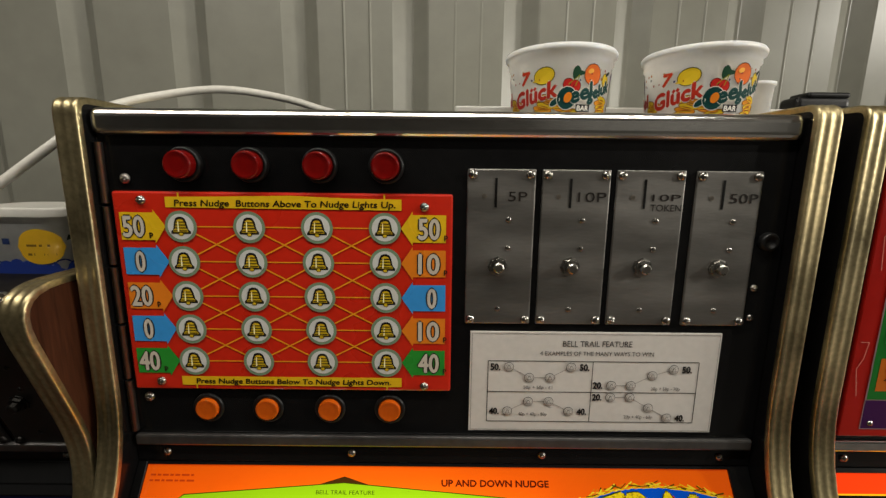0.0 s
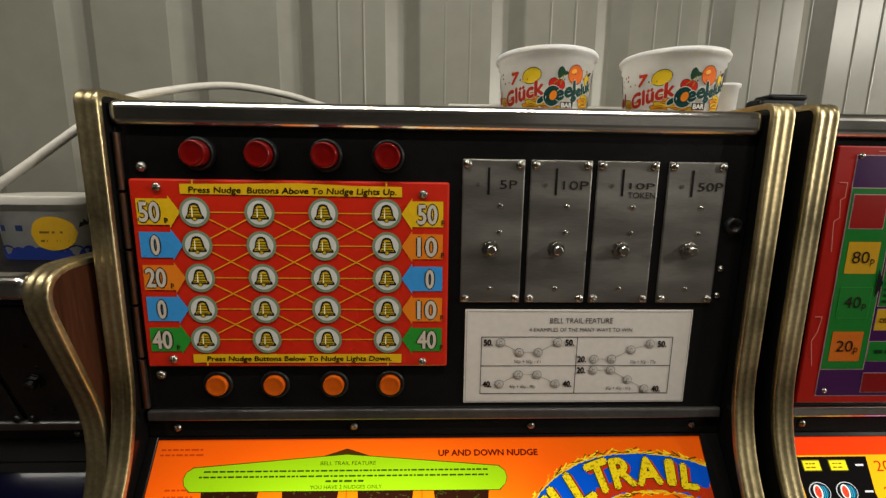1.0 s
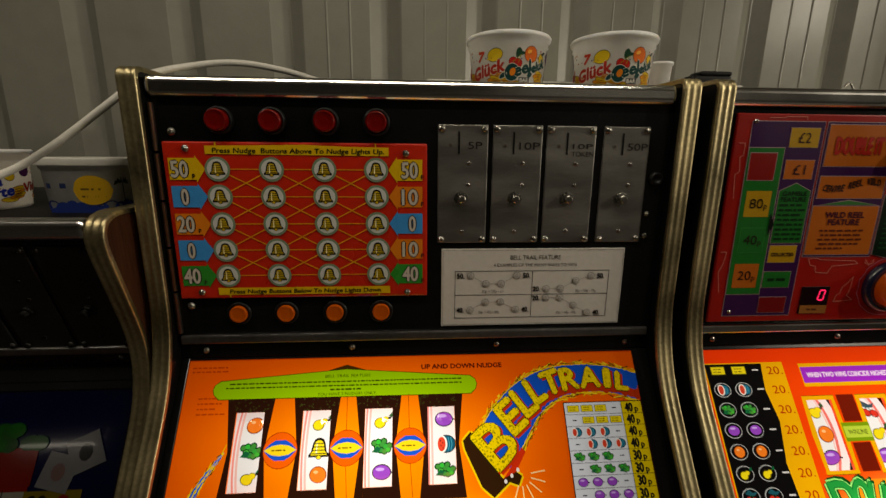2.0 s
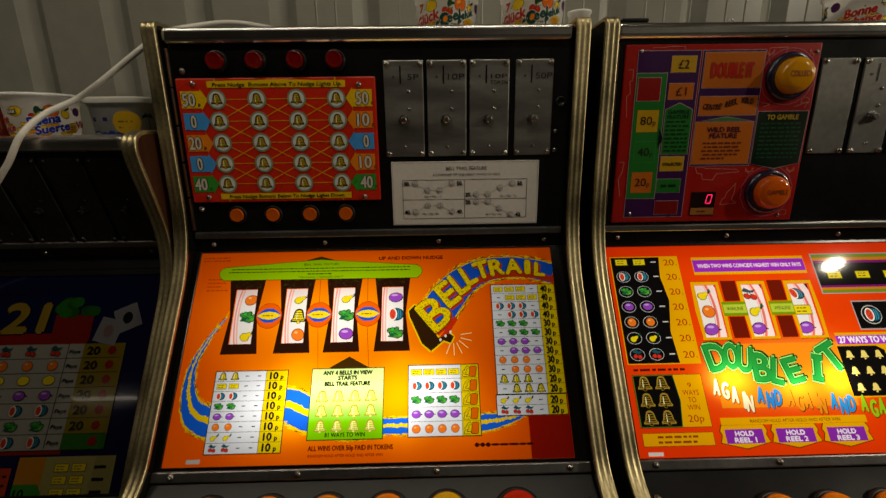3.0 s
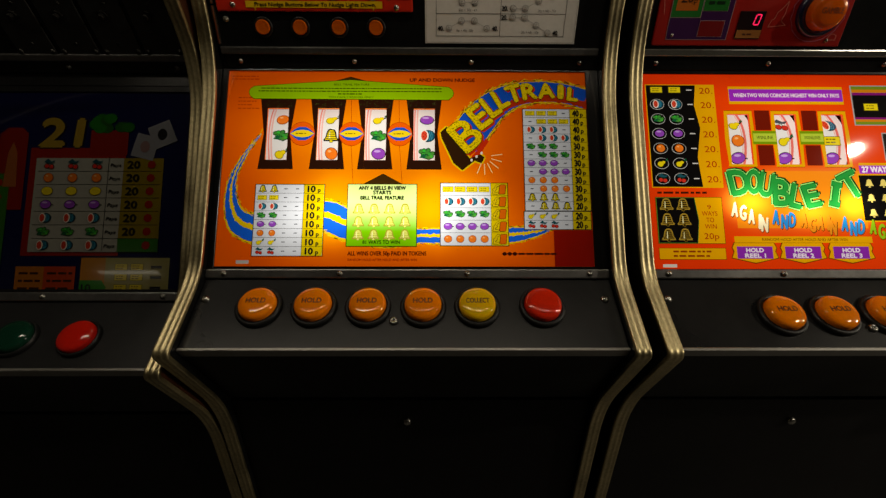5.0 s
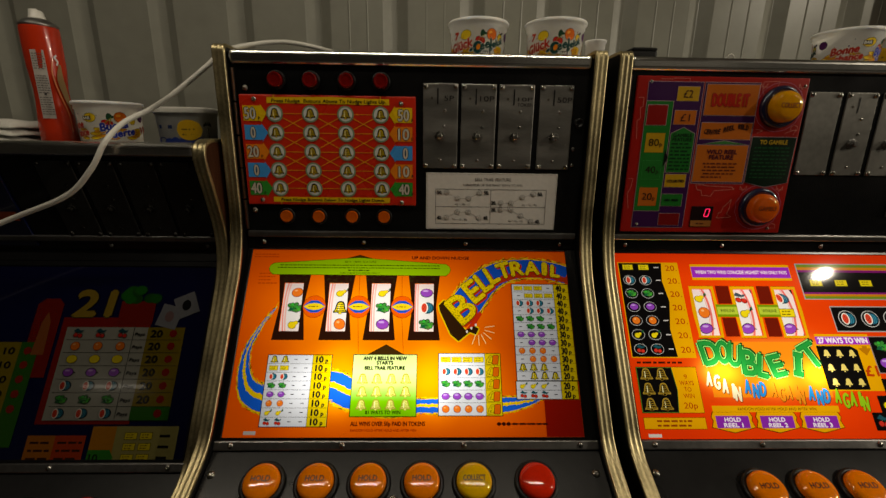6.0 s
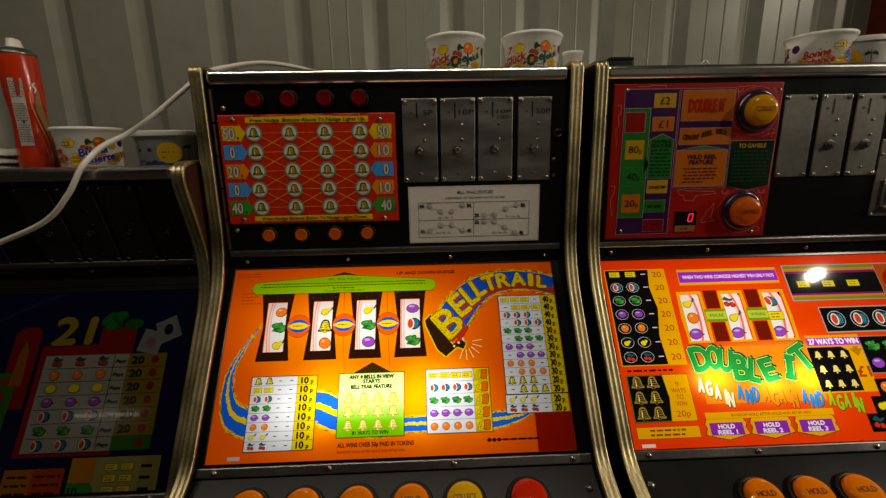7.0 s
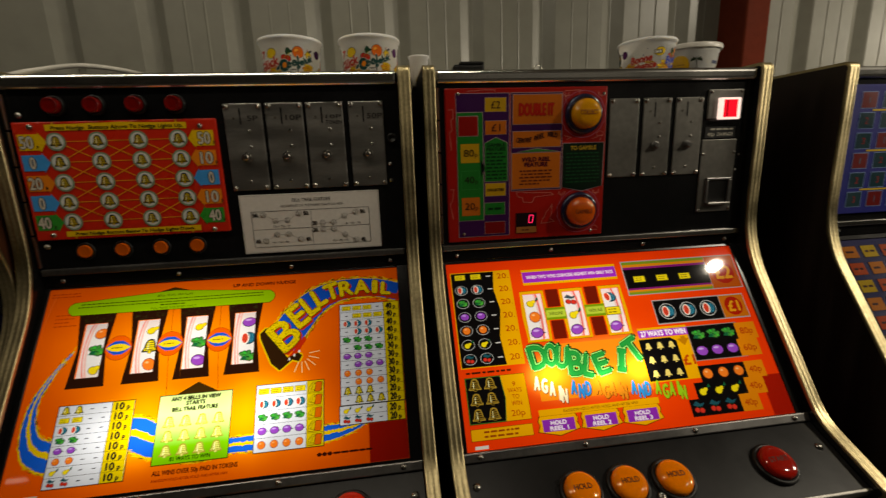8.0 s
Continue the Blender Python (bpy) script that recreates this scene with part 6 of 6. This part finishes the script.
def lucky_tub(name, label, at, r0, r1, h, turn):
    """A change tub with one printed band: good-luck wishes in four tongues over coins and fruit."""
    tub = thing(name, label, "tub", at, "printed plastic tubs")
    part("tub_body", lathe(bmesh.new(), tub_wall(r0, r1, h), 48), THIN, tub, "", None, True)
    a = Art(lambda c: printed(c, 0.6, 0.0), lift=0.0003, step=0.00010, warp=tub_print(r0, r1, h, turn))
    rnd = random.Random(3)
    gold, amber, teal, brick, sun, blue = (226, 150, 20), (150, 78, 12), (10, 62, 58), (190, 44, 20), (236, 200, 30), (28, 48, 160)
    k, e = r1 / 0.053, h / 0.0745

    def at_(u, v):
        return u * k, v * e

    def disc(u, v, x, y, col, layer, edge=(60, 36, 14), t=0.0):
        (u, v), w, x, y = at_(u, v), 0.0008, x * 1.2, y * 1.2
        a.oval(u, v, x * k + w, y * k + w, edge, layer, t, 16), a.oval(u, v, x * k, y * k, col, layer + 1, t, 16)

    def word(t, u, v, size, wide, col, rot, layer):
        u, v = at_(u, v)
        for f, c, l in ((0.0016, (236, 230, 216), layer), (0.0009, col, layer + 1.5)):
            a.text(t, u, v, size * k, c, l, width=wide * k, turn=rot, slant=0.2, fat=f)

    def star(u, v, r, col):
        u, v = at_(u, v)
        for q in range(3):
            t = radians(60 * q + 15)
            a.line([(u - r * math.cos(t), v - r * math.sin(t)), (u + r * math.cos(t), v + r * math.sin(t))], r * 0.7, col, 1 + 0.1 * q)

    for q in range(46):
        star(rnd.uniform(-0.16, 0.16), rnd.uniform(0.021, 0.034), rnd.uniform(0.0007, 0.0014), rnd.choice([(36, 70, 44), (40, 44, 110), (170, 44, 24), (190, 120, 24)]))
    for u0 in (-0.145, -0.112, -0.062, -0.018, 0.006, 0.05, 0.088, 0.128, 0.158):
        for q in range(5):
            disc(u0 + rnd.uniform(-0.007, 0.007), 0.0625 - 0.0034 * q, 0.0082, 0.0022, gold if (q + int(u0 * 1000)) % 2 else sun, 2 + 0.2 * q, amber, rnd.uniform(-12, 12))
    for o in (0.0, 0.167, -0.167):
        disc(o - 0.020, 0.0285, 0.0086, 0.0062, sun, 4, (70, 60, 10), 12)
        u, v = at_(o - 0.0325, 0.0335)
        a.poly([(u, v), (u + 0.006, v - 0.0045), (u + 0.008, v + 0.001)], sun, 5.5)
        for du, dv in ((0.0045, 0.037), (0.0115, 0.0385)):
            u, v = at_(o + du, dv)
            a.line([(u, v), at_(o + 0.015, 0.0285)], 0.0008, (150, 150, 30), 8)
        for du, dv in ((0.0045, 0.037), (0.0115, 0.0385)):
            disc(o + du, dv, 0.0042, 0.0042, (196, 32, 22), 5, (96, 14, 10))
        for q in range(4):
            u, v = at_(o + 0.013 + 0.003 * math.cos(q * 1.7), 0.0265 + 0.002 * math.sin(q * 1.7))
            a.oval(u, v, 0.0052 * k, 0.0021 * k, (22, 64, 40), 4.5 + 0.1 * q, 40 * q, 10)
        disc(o + 0.030, 0.0275, 0.0080, 0.0078, (224, 104, 6), 4, (96, 40, 6))
        u, v = at_(o + 0.027, 0.0245)
        a.oval(u, v, 0.0035, 0.0022, (246, 176, 60), 7, 20, 10)
        disc(o + 0.050, 0.032, 0.0045, 0.0058, sun, 4, (110, 90, 10), 20)
        u, v = at_(o + 0.053, 0.0245)
        a.oval(u, v, 0.005, 0.0016, (30, 44, 40), 6, 30, 8)
        disc(o + 0.072, 0.0275, 0.0062, 0.0054, (92, 34, 96), 4, (40, 14, 44))
    word("7", -0.041, 0.029, 0.011, 0.009, (206, 60, 20), 0, 6)
    word("Viel", -0.084, 0.047, 0.012, 0.030, brick, 8, 8)
    word("Glück", -0.031, 0.0450, 0.0145, 0.050, brick, 12, 8)
    disc(0.0035, 0.0495, 0.0080, 0.0086, teal, 9, (236, 230, 216), -15)
    disc(0.0045, 0.0490, 0.0032, 0.0042, (226, 130, 16), 12, teal, -25)
    disc(-0.0085, 0.0530, 0.0045, 0.0022, teal, 9, (236, 230, 216), 35)
    word("eel", 0.0185, 0.0440, 0.0135, 0.024, teal, 18, 11.2)
    word("geluk", 0.041, 0.0405, 0.0105, 0.034, teal, 20, 11)
    word("Bonne", 0.110, 0.041, 0.0125, 0.042, brick, 6, 8)
    word("chance", 0.118, 0.0545, 0.011, 0.044, brick, 6, 8)
    word("Buena", -0.148, 0.041, 0.0135, 0.046, blue, 10, 8)
    word("Suerte", -0.138, 0.054, 0.0125, 0.050, blue, 10, 8)
    for bu, bv in ((0.021, 0.0585), (0.142, 0.029)):
        u, v = at_(bu, bv)
        a.rect(u - 0.0078, u + 0.0078, v - 0.0034, v + 0.0034, (24, 22, 22), 16)
        a.text("BAR", u, v, 0.0046, (232, 228, 218), 18, width=0.0128, fat=0.0003)
    a.done("tub_print", tub, "bright printed fruit, coins and good-luck wishes")
    return tub


lucky_tub("plastic_tub", "white plastic tub printed with fruit and coins", (0.1285, 0.481, TOP), 0.0465, 0.0530, 0.0745, -9)
lucky_tub("plastic_tub", "white plastic tub printed with fruit and coins", (0.2725, 0.473, TOP), 0.0465, 0.0530, 0.0745, -17)
lucky_tub("plastic_tub", "white plastic tub with red and blue print", (0.824, 0.463, TOP), 0.045, 0.0515, 0.068, -161)
lucky_tub("plastic_tub", "white plastic tub with red and blue print", (-0.579, 0.478, TOP_A), 0.0475, 0.0530, 0.0775, 200)

BLUEFILM = material("pale_blue_tub", (0.74, 0.75, 0.74, 1), 0.35, spread=0.15, scale=20, coat=0.2)


def spread_tub(label, at, r0, r1, h, turn, squash, boxy=2):
    """A margarine tub, round or with flattened sides, with a yellow disc and a palm on a pale blue wrapper."""
    tub = thing("margarine_tub", label, "tub", at, "margarine tubs")
    tub.scale = (1, squash, 1)
    body = part("tub_body", lathe(bmesh.new(), tub_wall(r0, r1, h, 0.001, 0.005), 64), BLUEFILM, tub, "", None, True)
    lid = part("lid", lathe(bmesh.new(), [(r1 + 0.0045, h - 0.008), (r1 + 0.0055, h - 0.001), (r1 + 0.004, h + 0.0015), (r1 - 0.003, h + 0.0005), (0, h + 0.0002)], 48), WHITE, tub, "white clip-on lid", None, True)
    a = Art(lambda c: printed(c, 0.35, 0.3), lift=0.0003, step=0.00012, warp=tub_print(r0, r1, h, turn))
    for rep in (-1, 0, 1):
        o = rep * 0.125
        for k in range(10):
            a.oval(o - 0.05 + 0.011 * k, h * (0.9 + 0.03 * (k % 2)), 0.0085, h * 0.13, (30, 52, 130), 1 + 0.05 * k, n=12)
        for k in range(14):
            x0, x1 = 0.021 * (k / 7 - 1), 0.021 * ((k + 1) / 7 - 1)
            y0, y1 = (h * 0.27 * math.sqrt(max(0, 1 - (x / 0.021) ** 2)) + 0.0004 for x in (x0, x1))
            a.poly([(o - 0.002 + x0, h * 0.58 + y0), (o - 0.002 + x1, h * 0.58 + y1), (o - 0.002 + x1, h * 0.58 - y1), (o - 0.002 + x0, h * 0.58 - y0)], (214, 168, 26), 3)
        for k in range(2):
            a.bars(o - 0.014, o + 0.012, h * (0.56 + 0.14 * k), 0.0042, (110, 80, 14), 4, k)
        a.line([(o + 0.036, h * 0.88), (o + 0.033, h * 0.45)], 0.0018, (40, 46, 26), 3)
        for k in range(6):
            t = radians(20 + 28 * k)
            a.poly([(o + 0.033, h * 0.44), (o + 0.033 + 0.012 * math.cos(t), h * 0.44 - 0.008 * math.sin(t)), (o + 0.033 + 0.014 * math.cos(t), h * 0.44 - 0.008 * math.sin(t) + 0.006)], (34, 48, 28), 3.2 + 0.1 * k)
        a.bars(o - 0.052, o - 0.03, h * 0.5, 0.011, (36, 52, 96), 3, 5)
    for ob in (body, lid, a.done("tub_wrapper", tub, "pale blue wrapper with a yellow disc")):
        for v in ob.data.vertices:
            r = math.hypot(v.co.x, v.co.y)
            if r > 1e-5:
                g = (abs(v.co.x / r) ** boxy + abs(v.co.y / r) ** boxy) ** (-1 / boxy)
                v.co.x, v.co.y = v.co.x * g, v.co.y * g
    return tub


spread_tub("pale blue margarine tub with yellow disc and palm", (-0.424, 0.463, TOP_A), 0.0435, 0.0475, 0.067, 24, 0.75, 5)
spread_tub("pale blue margarine tub with yellow disc and palm", (0.966, 0.53, TOP), 0.052, 0.061, 0.072, -48, 0.9)

# spray can
can = thing("spray_can", "red lacquered spray can with white nozzle, on the machine top", "spray can", (-0.674, 0.47, TOP_A))
R = 0.0325
part("can_body", lathe(bmesh.new(), [(0, 0), (R - 0.002, 0), (R, 0.003), (R, 0.03), (R - 0.0035, 0.07), (R - 0.004, 0.09), (R - 0.0005, 0.125), (R, 0.15), (R, 0.183), (R - 0.001, 0.188)], 40), CANRED, can, "", None, True)
part("can_shoulder", lathe(bmesh.new(), [(R - 0.001, 0.188), (R + 0.0005, 0.19), (R - 0.001, 0.192), (R - 0.007, 0.197), (R - 0.013, 0.2), (0.012, 0.202), (0, 0.202)], 40), STEEL, can, "bare metal shoulder", None, True)
nz = lathe(bmesh.new(), [(0.016, 0.196), (0.016, 0.201), (0.0135, 0.203), (0.0115, 0.212), (0.009, 0.214), (0, 0.214)], 28)
box(nz, -0.0125, 0.002, -0.004, 0.004, 0.208, 0.2165, 0.0015)
part("nozzle", nz, WHITE, can, "off-white spray nozzle", None, True)
a = Art(lambda c: printed(c, 0.4, 0.2), lift=0.0006, step=0.0002, warp=tub_print(R, R, 0.19, 18))
a.rect(-0.009, 0.012, 0.04, 0.148, (188, 180, 172), 1)
a.poly([(-0.01, 0.148), (0.0, 0.148), (0.0, 0.04), (-0.01, 0.04)], (188, 180, 172), 1.1)
for k in range(26):
    if k not in (7, 8, 17):
        a.bars(-0.0085, 0.0115, 0.046 + k * 0.0038, 0.0024, (96, 90, 88), 2, 40 + k)
a.poly([(0.0, 0.1085), (0.006, 0.106), (0.003, 0.112)], (40, 38, 38), 3)
spine = [(0.024, 0.05, 0.0008), (0.019, 0.075, 0.0011), (0.024, 0.105, 0.0013), (0.034, 0.14, 0.0012), (0.036, 0.17, 0.0008)]
a.band(spine, (220, 120, 60), 0, 2, 0, 3, 8)
a.band([(0.034, 0.06, 0.002), (0.031, 0.085, 0.006), (0.037, 0.115, 0.005), (0.043, 0.14, 0.001)], (150, 120, 78), 0, 1.5, 0, 3, 8)
a.band([(0.031, 0.046, 0.0012), (0.027, 0.05, 0.0016), (0.031, 0.056, 0.0016), (0.028, 0.062, 0.0012)], (222, 216, 208), 0, 3, 0, 3, 6)
a.done("can_label", can, "white text block and orange swoosh")
can.scale = (0.9, 0.9, 1.09)

# folded cloth beside the can
cloth = thing("folded_cloth", "pale folded cloth heaped on the machine top", "cloth", (-0.785, 0.47, TOP_A))
for k in range(3):
    bm = bmesh.new()
    nx, ny = 22, 14
    grid = []
    for j in range(ny):
        row = []
        for i in range(nx):
            x, y = (i / (nx - 1) - 0.5) * (0.15 - 0.012 * k), (j / (ny - 1) - 0.5) * (0.13 - 0.01 * k)
            edge = min(1, 6 * (0.5 - abs(i / (nx - 1) - 0.5)), 6 * (0.5 - abs(j / (ny - 1) - 0.5)))
            z = 0.014 * k + 0.012 * math.sqrt(max(0, edge)) + 0.004 * noise.noise(Vector((x * 28, y * 28, k * 3.1)))
            row.append(bm.verts.new((x + 0.004 * k, y, max(0.0, z))))
        grid.append(row)
    for j in range(ny - 1):
        for i in range(nx - 1):
            bm.faces.new((grid[j][i], grid[j][i + 1], grid[j + 1][i + 1], grid[j + 1][i]))
    ex = bmesh.ops.extrude_face_region(bm, geom=bm.faces[:])
    bmesh.ops.translate(bm, verts=[g for g in ex["geom"] if isinstance(g, bmesh.types.BMVert)], vec=(0, 0, 0.003))
    bmesh.ops.recalc_face_normals(bm, faces=bm.faces[:])
    part("fold", bm, COTTON, cloth, "", None, True)

# white flex over the tops
flex = bmesh.new()
tube(flex, glide([(-0.99, 0.24, 1.20), (-0.80, 0.29, 1.30), (-0.667, 0.316, 1.362), (-0.555, 0.312, 1.406), (-0.503, 0.308, 1.450), (-0.478, 0.316, 1.494), (-0.468, 0.352, 1.525), (-0.440, 0.380, 1.5475), (-0.395, 0.385, 1.577), (-0.352, 0.412, 1.622), (-0.338, 0.455, 1.655), (-0.300, 0.495, 1.675), (-0.245, 0.515, 1.684), (-0.185, 0.535, 1.678), (-0.125, 0.545, 1.662), (-0.05, 0.58, 1.646), (0.0, 0.64, 1.6455)], 9), 0.0043, 12)
ob = part("power_flex", flex, FLEX, None, "", None, True)
tagged(ob, "white PVC mains flex draped over the machine tops", "cable")

# white board, cup, black case and wire ring
BOARD = 1.6735
tray = thing("white_board", "thin white board raised across two machine tops", "board", (0.0, 0.0, 0.0))
part("board_sheet", box(bmesh.new(), 0.02, 0.53, 0.562, 0.815, BOARD - 0.005, BOARD, 0.0015), WHITE, tray)
part("board_edge", box(bmesh.new(), 0.02, 0.53, 0.553, 0.562, BOARD - 0.012, BOARD + 0.001, 0.002), WHITE, tray)
for x in (0.05, 0.30, 0.50):
    part("board_foot", box(bmesh.new(), x - 0.012, x + 0.012, 0.572, 0.81, TOP - 0.001, BOARD - 0.005, 0.002), WHITE, tray)
cup = thing("plastic_cup", "small translucent white plastic cup on the machine top", "cup", (0.369, 0.527, TOP))
cup.scale = (0.9, 0.9, 1.15)
part("cup_body", lathe(bmesh.new(), [(0, 0), (0.0165, 0), (0.018, 0.002), (0.0215, 0.047), (0.0235, 0.0475), (0.0235, 0.0505), (0.0205, 0.0505), (0.017, 0.003), (0, 0.003)], 32), THIN, cup, "", None, True)
case = thing("black_case", "glossy black clip case lying on the white board", "case", (0.479, 0.573, BOARD))
part("case_body", box(bmesh.new(), -0.034, 0.034, -0.016, 0.016, 0.0, 0.017, 0.006, 3), RUBBER, case)
part("case_lid", box(bmesh.new(), -0.021, 0.033, -0.0165, 0.0165, 0.015, 0.0225, 0.004, 3), RUBBER, case)
ring = thing("wire_ring", "small bent wire ring with a red tag", "wire ring", (0.585, 0.43, TOP))
part("wire", tube(bmesh.new(), [(0.014 * math.cos(t / 16 * math.pi), 0.004 * math.sin(t / 8 * math.pi), 0.0012 + 0.020 * math.sin(t / 16 * math.pi)) for t in range(17)], 0.0011, 8), WIRE, ring, "", None, True)
part("tag", box(bmesh.new(), 0.013, 0.032, -0.003, 0.003, 0.0, 0.002, 0.0006), CANRED, ring, "red plastic tag")
